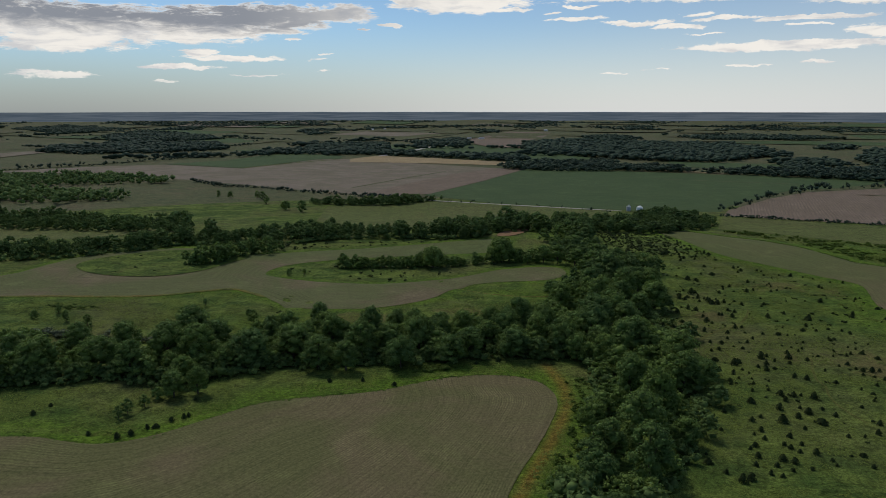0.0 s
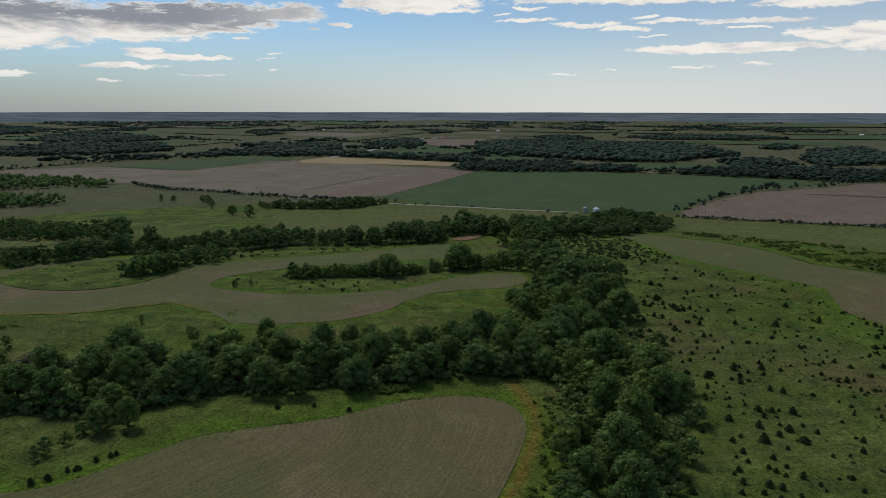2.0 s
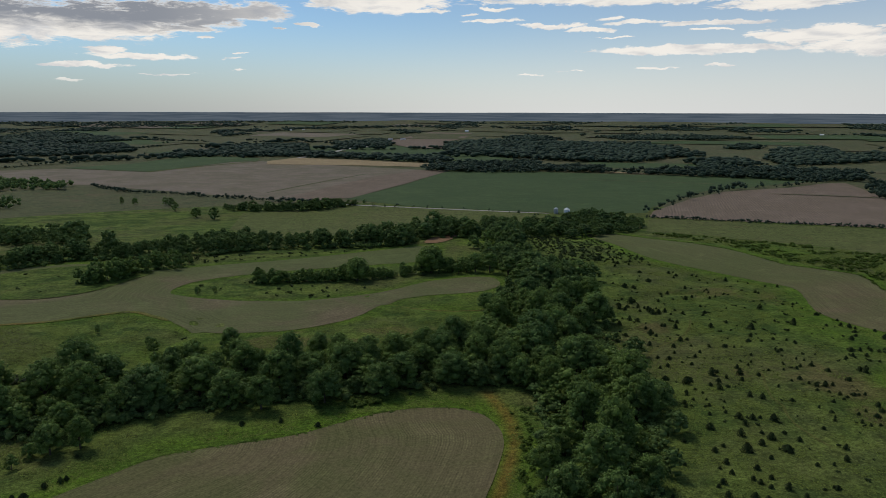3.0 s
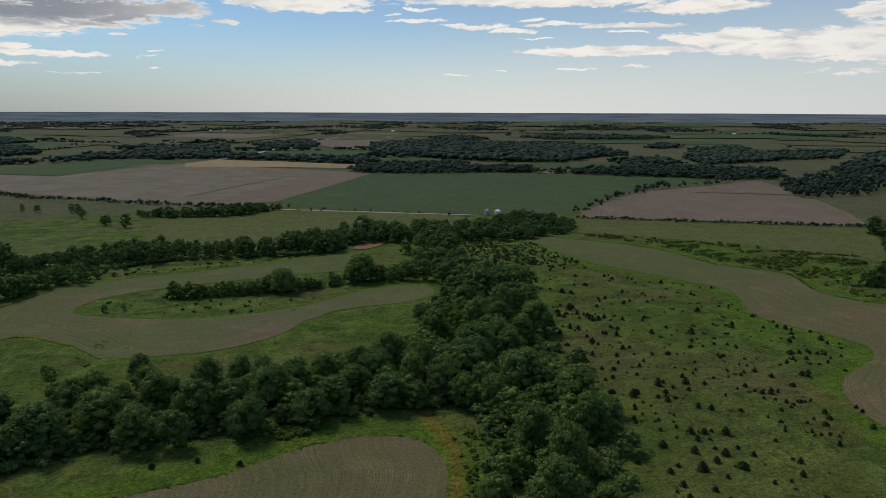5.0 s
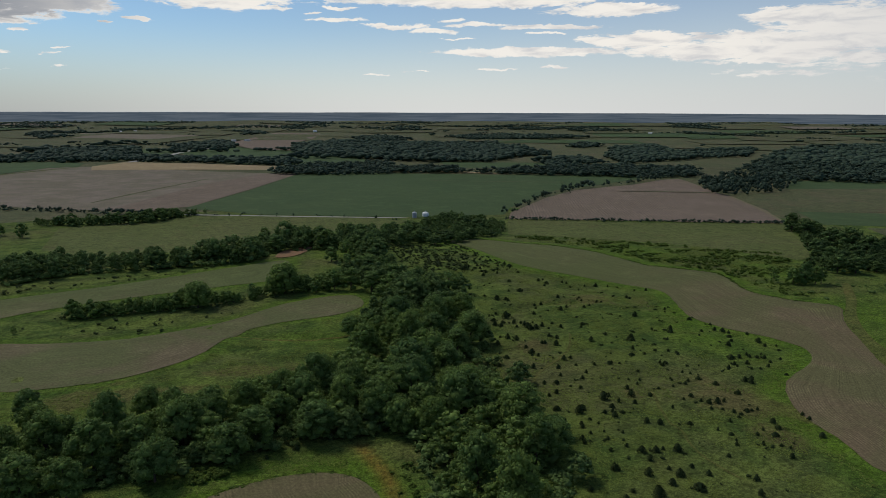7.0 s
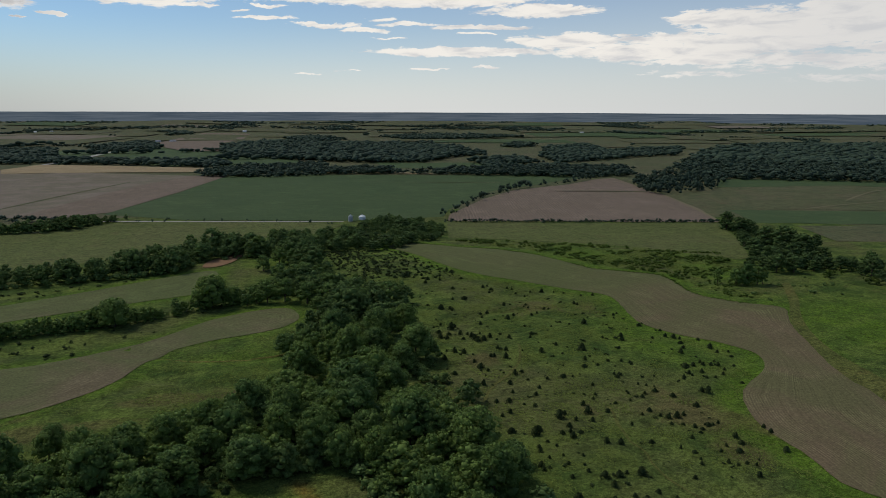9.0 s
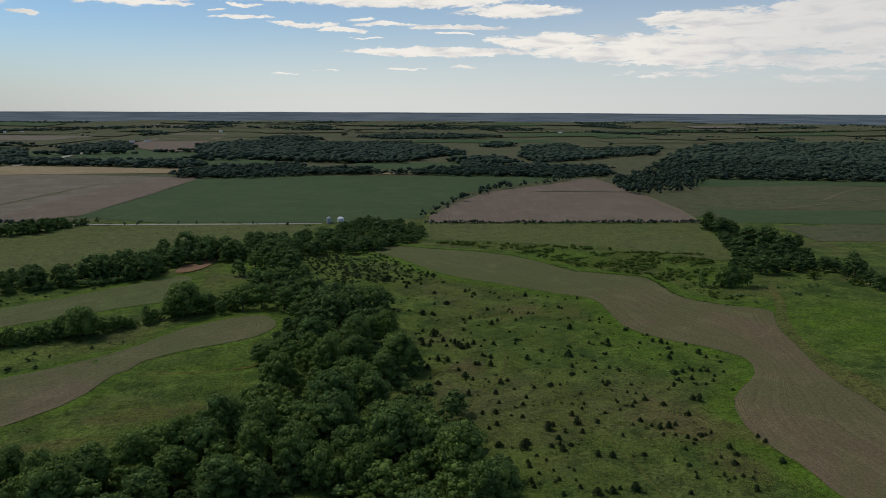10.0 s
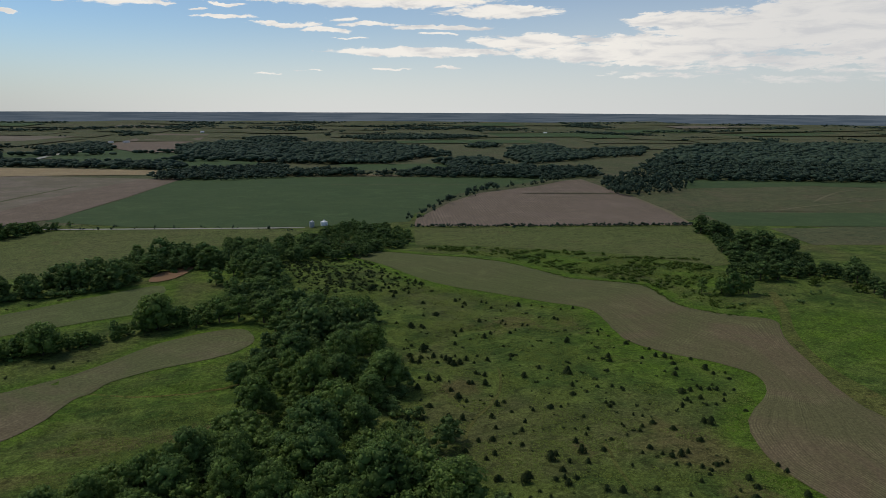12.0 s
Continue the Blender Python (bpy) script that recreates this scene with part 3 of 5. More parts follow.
sheet("crop_field", [(800, 855), (1030, 705), (1110, 650), (1015, 605), (955, 660), (900, 695), (885, 715), (700, 765)], SOY, "narrow dark green crop field", rounds=0)
sheet("fallow_field", [(593, 764), (700, 763), (884, 716), (813, 643), (749, 538), (802, 495), (784, 486), (724, 523), (555, 611), (541, 635), (572, 702)], PALE, "pale olive fallow field", rounds=0)
sheet("crop_field", [(554, 602), (716, 518), (776, 481), (689, 437), (632, 467), (512, 531)], SOY, "dark green crop field beside the wood", rounds=0)
sheet("fallow_field", [(533, 505), (626, 463), (686, 435), (594, 388), (547, 416), (495, 438)], PALE, "pale brownish fallow field", rounds=0)
sheet("tilled_field", [(85, 2255), (200, 2640), (265, 2860), (415, 2720), (325, 2320), (255, 2180), (200, 1815), (125, 1815), (90, 1990)], BARE_PINK, "distant pinkish tilled field", rounds=0)
sheet("pasture", [(655, 1435), (820, 1715), (950, 1810), (1000, 1670), (805, 1355), (655, 1220), (615, 1285)], PALE, "distant pale grassy hill", rounds=1)
sheet("pasture", [(735, 1250), (875, 1255), (970, 1145), (940, 1100), (860, 1025), (710, 1115)], PALE, "distant pale pasture between woods", rounds=0)
sheet("pasture", [(-985, 1385), (-895, 1420), (-740, 1585), (-500, 1765), (-450, 1625), (-540, 1385), (-605, 1285), (-680, 1165), (-790, 1110)], PALE, "distant pale olive pasture", rounds=0)
sheet("tilled_field", [(-1120, 1580), (-1035, 1645), (-990, 1810), (-900, 1670), (-905, 1435), (-985, 1385)], BARE_BROWN, "distant brown tilled field", rounds=0)
sheet("pasture", [(-1625, 2300), (-1440, 2300), (-1085, 2145), (-990, 1810), (-1050, 1665), (-1150, 1620)], PALE, "distant pale pasture", rounds=0)
sheet("crop_field", [(-50, 1815), (75, 1990), (205, 1765), (170, 1435), (75, 1370), (-30, 1505)], SOY, "distant dark green crop field", rounds=0)
sheet("crop_field", [(210, 1670), (300, 1525), (305, 1370), (190, 1325), (130, 1370)], SOY, "distant dark green crop field", rounds=0)
sheet("crop_field", [(425, 1340), (605, 1260), (670, 1165), (560, 1130), (405, 1210)], SOY, "distant green crop field", rounds=0)
sheet("crop_field", [(-515, 1670), (-385, 1815), (-230, 1990), (25, 1815), (-85, 1670), (-300, 1670)], SOY, "distant green crop field", rounds=0)
sheet("pasture", [(-675, 2535), (-425, 2895), (-140, 2730), (35, 2560), (-145, 2185), (-365, 2050), (-615, 2170)], PALE, "distant pale hill pasture", rounds=0)
sheet("pasture", [(405, 2355), (775, 2340), (1520, 2430), (1385, 2205), (865, 2095), (550, 2175)], PALE, "distant pale pasture strip", rounds=0)
sheet("pasture", [(1795, 2145), (2165, 1950), (2070, 1750), (1715, 1780), (1630, 1900)], PALE, "distant pale pasture strip", rounds=0)


# ---- trees ----
def icosphere(level):
    bm = bmesh.new()
    bmesh.ops.create_icosphere(bm, subdivisions=level, radius=1.0)
    v = np.array([p.co[:] for p in bm.verts])
    f = np.array([[p.index for p in t.verts] for t in bm.faces])
    bm.free()
    return v, f


ICO1 = icosphere(1)


def unit(rng, n):
    v = rng.normal(size=(n, 3))
    return v / np.linalg.norm(v, axis=1)[:, None]


def cards(rng, centres, normals, size, tilt=0.7):
    """Small folded leaf sprays: two triangles each, facing roughly along the normals."""
    n = len(centres)
    nn = normals + rng.normal(size=(n, 3)) * tilt
    nn /= np.linalg.norm(nn, axis=1)[:, None]
    a = np.cross(nn, unit(rng, n))
    a /= np.linalg.norm(a, axis=1)[:, None]
    b = np.cross(nn, a)
    s = (size * rng.uniform(0.6, 1.4, n))[:, None]
    fold = nn * s * 0.25
    v = np.stack([centres - a * s * 0.55 - fold, centres - b * s * 0.38, centres + a * s * 0.55 - fold, centres + b * s * 0.42], 1).reshape(-1, 3)
    k = np.arange(n)[:, None] * 4
    f = np.concatenate([k + [0, 1, 3], k + [1, 2, 3]])
    # sprays take the light of the bough that they sit on
    soft = normals / np.linalg.norm(normals, axis=1)[:, None] + nn * 0.45
    return v, f, np.repeat(soft / np.linalg.norm(soft, axis=1)[:, None], 4, axis=0)


def join(pieces):
    """One mesh out of pieces of vertices, triangles and normals."""
    vs, fs, ns, base = [], [], [], 0
    for v, f, n in pieces:
        vs.append(v)
        fs.append(f + base)
        ns.append(n)
        base += len(v)
    return np.concatenate(vs), np.concatenate(fs), np.concatenate(ns)


def fast_mesh(name, v, f, n, mat, soft=True):
    me = bpy.data.meshes.new(name)
    me.vertices.add(len(v))
    me.vertices.foreach_set("co", np.ascontiguousarray(v, dtype=np.float32).ravel())
    me.loops.add(len(f) * 3)
    me.loops.foreach_set("vertex_index", np.ascontiguousarray(f, dtype=np.int32).ravel())
    me.polygons.add(len(f))
    me.polygons.foreach_set("loop_start", np.arange(len(f), dtype=np.int32) * 3)
    me.polygons.foreach_set("use_smooth", np.ones(len(f), dtype=bool))
    me.update(calc_edges=True)
    if soft:
        me.normals_split_custom_set_from_vertices(n.astype(np.float32))
    me.materials.append(mat)
    return me


def lobes(rng, tall, wide, low, count):
    """Centres and radii of the clumps that make up a crown."""
    out = []
    for i in range(count):
        k = ((i + rng.uniform(0, 1)) / count) ** 0.8
        reach = wide * math.sqrt(max(1 - ((k - 0.42) / 0.62) ** 2, 0.0))
        r = rng.uniform(0.22, 0.40) * wide
        a = i * 2.4 + rng.uniform(-0.6, 0.6)
        q = max(reach - r * 0.8, 0.0) * math.sqrt(rng.uniform(0.45, 1.0))
        out.append((np.array([q * math.cos(a), q * math.sin(a), low + r * 0.5 + (tall - low - r * 1.3) * k]), r))
    out.append((np.array([0, 0, low + (tall - low) * 0.45]), wide * 0.55))
    return out


def crown(rng, tall, wide, low, count, per_lobe, leaf):
    """A lumpy crown: boughs, each carrying small rounded clumps of leaf sprays."""
    pieces = []
    blobs = lobes(rng, tall, wide, low, count)
    squash = np.array([1, 1, 0.86])
    for c, r in blobs:
        v, f = ICO1
        pieces.append((v * r * 0.68 * (1 + rng.normal(size=(len(v), 1)) * 0.12) * squash + c, f, v))
        clumps = max(4, int(per_lobe / 5 * (r / (0.32 * wide)) ** 2))
        d = unit(rng, clumps)
        d[:, 2] = np.where(d[:, 2] < -0.25, -d[:, 2], d[:, 2])
        p = c + d * (r * rng.uniform(0.74, 1.08, clumps))[:, None] * squash
        keep = np.ones(clumps, bool)
        for c2, r2 in blobs:
            if r2 != r:
                keep &= np.linalg.norm((p - c2) / squash, axis=1) > r2 * 0.78
        p, d = np.repeat(p[keep], 5, axis=0), np.repeat(d[keep], 5, axis=0)
        if not len(p):
            continue
        e = unit(rng, len(p)) + d * 0.55 + [0, 0, 0.25]
        e /= np.linalg.norm(e, axis=1)[:, None]
        q = p + e * r * rng.uniform(0.08, 0.24, len(p))[:, None] * [1, 1, 0.8]
        pieces.append(cards(rng, q, e + d * 0.4, leaf, 0.38))
    return join(pieces)


def limb(a, b, ra, rb, sides=6):
    a, b = np.array(a, float), np.array(b, float)
    w = (b - a) / np.linalg.norm(b - a)
    u = np.cross(w, [0.3, 1, 0.1])
    u /= np.linalg.norm(u)
    t = np.cross(w, u)
    ang = np.arange(sides) * 2 * math.pi / sides
    ring = np.cos(ang)[:, None] * u + np.sin(ang)[:, None] * t
    v = np.concatenate([a + ring * ra, b + ring * rb])
    f = []
    for i in range(sides):
        j = (i + 1) % sides
        f += [(i, j, sides + j), (i, sides + j, sides + i)]
    return v, np.array(f), np.concatenate([ring, ring])


def trunk(rng, tall, wide, low):
    r = tall * 0.022
    mid = np.array([rng.normal() * 0.2, rng.normal() * 0.2, low + (tall - low) * 0.35])
    pieces = [limb((0, 0, -0.4), mid, r * 1.3, r * 0.8), limb(mid, (mid[0] * 1.5, mid[1] * 1.5, tall * 0.85), r * 0.8, r * 0.2)]
    for i in range(4):
        a = rng.uniform(0, 2 * math.pi)
        pieces.append(limb(mid * [1, 1, rng.uniform(0.7, 1.0)], (wide * 0.6 * math.cos(a), wide * 0.6 * math.sin(a), tall * rng.uniform(0.55, 0.8)), r * 0.5, r * 0.12, 5))
    return join(pieces)


def tree_proto(seed, tall, wide, low, count, per_lobe, leaf, mat, name, label, category):
    rng = np.random.default_rng(seed)
    root = new(name)
    for part_name, shape, m in (("trunk", trunk(rng, tall, wide, low), BARK), ("crown", crown(rng, tall, wide, low, count, per_lobe, leaf), mat)):
        ob = new(part_name, fast_mesh(part_name, *shape, m))
        ob.parent = root
    return tagged(root, label, category)


def cedar_proto(seed, tall, wide, label):
    """A bushy young cedar: a ragged cone of sprays round a short stem."""
    rng = np.random.default_rng(seed)
    root = new("cedar_shrub")
    n = 280
    h = rng.beta(1.3, 1.5, n)
    a = rng.uniform(0, 2 * math.pi, n)
    lump = 1 + 0.22 * np.sin(a * 3 + seed) + 0.15 * np.sin(a * 5 + h * 9)
    rad = wide * np.sqrt(np.maximum(1 - (1.15 * h - 0.15) ** 2, 0)) * (1 - 0.35 * h) * lump * rng.uniform(0.75, 1.1, n)
    p = np.stack([rad * np.cos(a), rad * np.sin(a), 0.1 + h * tall], 1)
    d = np.stack([np.cos(a), np.sin(a), 0.5 + 0 * a], 1)
    v, f = ICO1
    core = v * [wide * 0.62, wide * 0.62, tall * 0.42] * (1 + rng.normal(size=(len(v), 1)) * 0.12) + [0, 0, tall * 0.42]
    sprays = join([(core, f, v), cards(rng, p, d, wide * 0.30)])
    for part_name, shape, m in (("trunk", limb((0, 0, -0.3), (0, 0, tall * 0.8), 0.07, 0.02), BARK), ("crown", sprays, CEDAR)):
        ob = new(part_name, fast_mesh(part_name, *shape, m))
        ob.parent = root
    return tagged(root, label, "shrub")


TREE_LABEL = "leafy green broadleaf tree in a dense tree belt"
TREES = [tree_proto(11 + i, 12.0 + (i % 3) * 1.0, 4.9 + (i % 4) * 0.45, 0.9, 26 + i % 5, 165, 0.43, LEAF, "broadleaf_tree", TREE_LABEL, "tree") for i in range(8)]
YOUNG = [tree_proto(311 + i, 12.0 + (i % 3) * 1.0, 5.0 + (i % 3) * 0.5, 0.3, 16 + i % 4, 70, 0.62, LEAF, "broadleaf_tree", "smaller leafy green tree within a dense tree belt", "tree") for i in range(5)]
DUSKY = [tree_proto(331 + i, 12.0 + i * 0.8, 5.2 + i * 0.4, 0.3, 18, 64, 0.66, DARK_LEAF, "broadleaf_tree", "dark green broadleaf tree in a small wood", "tree") for i in range(4)]
CEDARS = [cedar_proto(40 + i, 1.7 + 0.35 * (i % 3), 1.05 + 0.15 * (i % 4), "dark green cedar shrub standing in pasture grass") for i in range(6)]
placed = {}


def plant(protos, x, y, size, rng, group="", label="", flat=1.0):
    """The first of each kind stands itself; all others are copies of it."""
    i = int(rng.integers(len(protos)))
    m = pose(x, y, height(x, y) - 0.1, 0, 0, rng.uniform(0, 360)) @ Matrix.Diagonal((size * rng.uniform(0.9, 1.1), size * rng.uniform(0.9, 1.1), size * flat * rng.uniform(0.88, 1.12), 1))
    ob = protos[i]
    if ob.name in placed:
        ob = copy_thing(ob, Matrix())
    placed[ob.name] = True
    ob.matrix_basis = m
    tagged(ob, label, group=group)
    return ob


def scatter(outline, gap, rng, jitter=0.42):
    xs, ys = [p[0] for p in outline], [p[1] for p in outline]
    out = []
    for i in range(int((max(xs) - min(xs)) / gap) + 2):
        for j in range(int((max(ys) - min(ys)) / (gap * 0.87)) + 2):
            x = min(xs) + (i + 0.5 * (j % 2)) * gap + rng.uniform(-jitter, jitter) * gap
            y = min(ys) + j * gap * 0.87 + rng.uniform(-jitter, jitter) * gap
            if inside(x, y, outline):
                out.append((x, y))
    return out


def along(line, gap, rng, spread=0.0):
    out = []
    for (ax, ay), (bx, by) in zip(line, line[1:]):
        n = max(1, int(math.hypot(bx - ax, by - ay) / gap))
        for i in range(n):
            k = (i + rng.uniform(0, 1)) / n
            out.append((ax + (bx - ax) * k + rng.normal() * spread, ay + (by - ay) * k + rng.normal() * spread))
    return out


CROSS_BELT = [(-190, 214), (-164, 213), (-128, 220), (-111, 224), (-89, 218), (-74, 228), (-56, 234), (-37, 237), (-17, 239), (3, 242), (24, 245), (44, 243), (52, 262), (50, 300), (31, 292), (19, 283), (3, 276), (-17, 271), (-38, 267), (-50, 268), (-75, 262), (-97, 257), (-111, 250), (-130, 252), (-153, 258), (-190, 262)]
MAIN_BELT = [(20, 118), (31, 145), (37, 158), (44, 173), (47, 190), (49, 208), (53, 230), (49, 246), (50, 275), (50, 300), (52, 322), (60, 346), (72, 372), (90, 378), (86, 400), (68, 425), (74, 445), (92, 485), (92, 512), (110, 520), (102, 490), (98, 455), (103, 425), (113, 398), (106, 365), (96, 325), (92, 290), (88, 258), (86, 232), (80, 208), (70, 182), (60, 164), (48, 143), (36, 112)]
rng = np.random.default_rng(5)
belt_trees = []


def canopy(spots, protos=TREES, label="", group="trees of the tree belts", flat=0.92):
    """Grown trees that stand out of the belt: x, y and the crown's radius."""
    for x, y, wide in spots:
        belt_trees.append((x, y, wide))
        plant(protos, x, y, wide / 6.2, rng, group, label, flat)


canopy([(37, 136, 5.5), (42, 144, 6.1), (36, 148, 6.4), (29, 149, 4.7), (50, 155, 7.6), (37, 163, 4.5), (43, 168, 7.1), (66, 176, 4.7), (54, 177, 7.8), (42, 182, 5.6), (63, 192, 8.0), (59, 206, 7.4), (78, 213, 6.6), (85, 218, 6.3), (82, 231, 7.7), (57, 236, 5.8), (75, 241, 5.8), (49, 244, 6.0), (69, 245, 8.2), (58, 248, 6.9), (45, 249, 6.5), (74, 253, 6.9)])
canopy([(58, 259, 8.2), (70, 262, 6.0), (53, 271, 5.8), (62, 274, 8.6), (76, 278, 6.8), (72, 287, 8.0), (74, 295, 6.6), (53, 305, 8.0), (96, 308, 7.5), (73, 313, 7.1), (83, 316, 6.1), (54, 336, 4.8), (97, 338, 5.5), (104, 339, 6.0), (63, 342, 4.5), (75, 343, 7.1), (88, 330, 6.5), (86, 296, 6.0)])
canopy([(-86, 210, 4.6), (-79, 212, 5.2), (-139, 227, 8.0), (-107, 227, 7.5), (-120, 232, 7.5), (-34, 232, 6.2), (-44, 234, 6.6), (-15, 235, 6.2), (-87, 236, 8.0), (-69, 238, 7.8), (-99, 240, 8.0), (3, 240, 6.4), (-55, 245, 8.2), (-30, 246, 7.6), (10, 246, 7.4), (26, 246, 6.3), (-20, 249, 7.0), (-9, 253, 7.6), (-152, 238, 7.5)])
canopy([(-51, 278, 5.3), (-60, 260, 6.3), (-65, 255, 6.2), (-39, 262, 5.2), (-28, 260, 6.1), (-19, 279, 3.9), (-11, 261, 5.8), (-2, 262, 5.8), (8, 268, 5.9), (19, 269, 6.7), (30, 272, 6.8), (40, 267, 6.0), (-52, 256, 5.4)], flat=1.05)
canopy([(-86, 255, 6.2), (-42, 255, 7.4), (17, 256, 7.0), (36, 256, 6.2), (-96, 257, 7.5), (-66, 259, 6.4), (25, 265, 7.0), (-1, 265, 7.0), (37, 266, 7.2), (33, 273, 6.6), (42, 277, 6.2), (-48, 272, 5.0), (-20, 276, 4.4), (-118, 248, 6.5), (-134, 246, 6.5)])
canopy([(82, 492, 6.8), (91, 487, 7.5), (104, 500, 6.3), (125, 561, 7.3), (104, 555, 7.9), (96, 584, 6.7), (75, 525, 8.1), (66, 535, 7.5), (50, 542, 9.1), (41, 519, 7.9), (39, 581, 5.7), (28, 511, 7.0), (18, 502, 7.6), (9, 494, 6.8), (1, 498, 6.8), (70, 476, 5.2), (73, 444, 6.7), (84, 441, 7.5), (92, 439, 6.0), (68, 406, 6.8), (77, 399, 7.5), (60, 408, 6.0), (55, 408, 4.4), (50, 405, 4.3), (90, 408, 6.9), (93, 390, 6.6), (98, 378, 6.4), (110, 390, 6.5), (112, 381, 6.8), (125, 401, 4.0), (105, 411, 5.1), (85, 389, 6.6), (78, 383, 5.1), (94, 367, 5.0)], YOUNG, "broad dark green tree of the creek-side belt", flat=0.8)
# smaller trees fill the belts between them
filler = []
for x, y in scatter(CROSS_BELT, 7.6, rng) + scatter(MAIN_BELT, 7.8, rng):
    near = 140 < y < 345 and x > -170
    if near and edge_distance(np.array([[x, y]]), MAIN_BELT if x > 48 else CROSS_BELT)[0] < (4.5 if x > 48 else 2.0) and not 40 < x < 60:
        continue
    if near and min(math.hypot(x - u, y - v) / w for u, v, w in belt_trees) < 0.6:
        continue
    filler.append((x, y))
# bushy young trees close the belt's open side down to the grass
edge_row = [(x, y + 2.5) for x, y in along(CROSS_BELT[1:12], 3.6, rng, 1.0)]


canopy([(138, 558, 5.6), (143, 608, 6.2), (157, 594, 7.0), (175, 623, 7.4), (197, 638, 9.6), (202, 604, 8.2), (206, 577, 8.7), (218, 584, 7.1), (148, 537, 7.8), (160, 526, 8.4), (181, 536, 8.0), (148, 514, 6.7), (171, 522, 6.1), (203, 543, 5.7)], DUSKY, "rounded dark green tree in the wood by the grain bins", "trees of the wood by the bins", 0.55)
canopy([(458, 512, 9.1), (456, 496, 9.0), (471, 498, 6.1), (374, 407, 8.8), (400, 439, 6.1), (360, 383, 7.6), (423, 440, 8.1), (421, 424, 8.8), (415, 405, 9.3), (451, 422, 6.4), (379, 382, 7.0), (348, 355, 6.5), (339, 359, 6.4), (366, 362, 6.0), (363, 354, 4.4), (379, 358, 4.9), (380, 350, 4.9), (384, 346, 4.5), (382, 332, 6.7), (381, 337, 4.1), (368, 314, 6.0), (363, 306, 5.2), (333, 373, 4.7), (340, 369, 4.3)], DUSKY, "round dark green tree at the end of the hedge", "trees of the hedge wood", 0.76)


# ---- woods too far off to count: joined ----
def far_lump(seed, lobes_n, leaf_n):
    rng = np.random.default_rng(seed)
    pieces = []
    for i in range(lobes_n):
        v, f = ICO1
        c = np.array([rng.normal() * 0.24, rng.normal() * 0.24, rng.uniform(0.3, 0.72)])
        r = rng.uniform(0.2, 0.32)
        pieces.append((v * r * (0.72 if leaf_n else 1.0) * (1 + rng.normal(size=(len(v), 1)) * 0.16) + c, f, v))
        if leaf_n:
            d = unit(rng, leaf_n)
            d[:, 2] = np.where(d[:, 2] < -0.2, -d[:, 2], d[:, 2])
            pieces.append(cards(rng, c + d * r * rng.uniform(0.75, 1.15, leaf_n)[:, None], d, 0.15))
    return join(pieces)


FAR_LUMPS = [far_lump(90 + i, 3, 8) for i in range(5)]
SHRUB_LUMPS = [far_lump(170 + i, 4, 18) for i in range(4)]
SHRUB_LUMPS = [(v - np.array([0, 0, 0.2]), f, n) for v, f, n in SHRUB_LUMPS]
TINY_LUMPS = [far_lump(100 + i, 2, 0) for i in range(5)]
FLAT_LUMPS = [far_lump(110 + i, 1, 0) for i in range(5)]


FILL_LUMPS = [crown(np.random.default_rng(230 + i), 1.0, 0.44, 0.02, 17, 62, 0.052) for i in range(5)]
BELT_LUMPS = [crown(np.random.default_rng(130 + i), 1.0, 0.42, 0.04, 15, 32, 0.075) for i in range(4)]
MID_LUMPS = [crown(np.random.default_rng(150 + i), 1.0, 0.44, 0.0, 8, 16, 0.12) for i in range(5)]


def woodland(name, label, spots, tall, lumps, mat=None, spread=0.25, category="woodland", widen=1.0):
    rng = np.random.default_rng(len(spots) + 17)
    pieces = []
    for x, y in spots:
        v, f, n = lumps[int(rng.integers(len(lumps)))]
        h = tall * rng.uniform(1 - spread * 1.3, 1 + spread) * (1 + 0.45 * noise.noise((x / 28, y / 28, 4.4)))
        if y > 1800 or x > 1500:
            # the last kilometres are drawn together, and what stands on them with them
            h *= min(1.0, max(0.3, (90 - height(x, y)) / 96))
        w = h * rng.uniform(0.8, 1.15) * widen
        a = rng.uniform(0, 6.28)
        c, s = math.cos(a), math.sin(a)
        p = np.stack([(v[:, 0] * c - v[:, 1] * s) * w + x, (v[:, 0] * s + v[:, 1] * c) * w + y, v[:, 2] * h + height(x, y) - 0.05 * h], 1)
        pieces.append((p, f, np.stack([n[:, 0] * c - n[:, 1] * s, n[:, 0] * s + n[:, 1] * c, n[:, 2]], 1)))
    ob = new(name, fast_mesh(name, *join(pieces), mat or HAZED_LEAF, lumps is BELT_LUMPS or lumps is MID_LUMPS or lumps is FILL_LUMPS))
    return tagged(ob, label, category, kind="stuff")


rng = np.random.default_rng(8)
near = [p for p in filler if 140 < p[1] < 345 and p[0] > -170]
woodland("woodland", "smaller leafy trees filling the tree belts", near, 8.6, FILL_LUMPS, LEAF, 0.22, widen=1.15)
woodland("woodland", "low bushy young trees along the belt edge", edge_row, 5.8, FILL_LUMPS, BELT_LEAF, 0.3, widen=1.25)
woodland("woodland", "leafy end of the dense tree belt", [p for p in filler if not (140 < p[1] < 345 and p[0] > -170)], 9.5, BELT_LUMPS, BELT_LEAF, 0.35, widen=1.25)
for belt in (CROSS_BELT, MAIN_BELT):
    woodland("undergrowth", "low leafy undergrowth along the tree belt edge", along(belt + belt[:1], 2.6, rng, 1.4) + scatter(belt, 8.5, rng), 3.6, SHRUB_LUMPS, BELT_LEAF, 0.5, "undergrowth", 1.2)
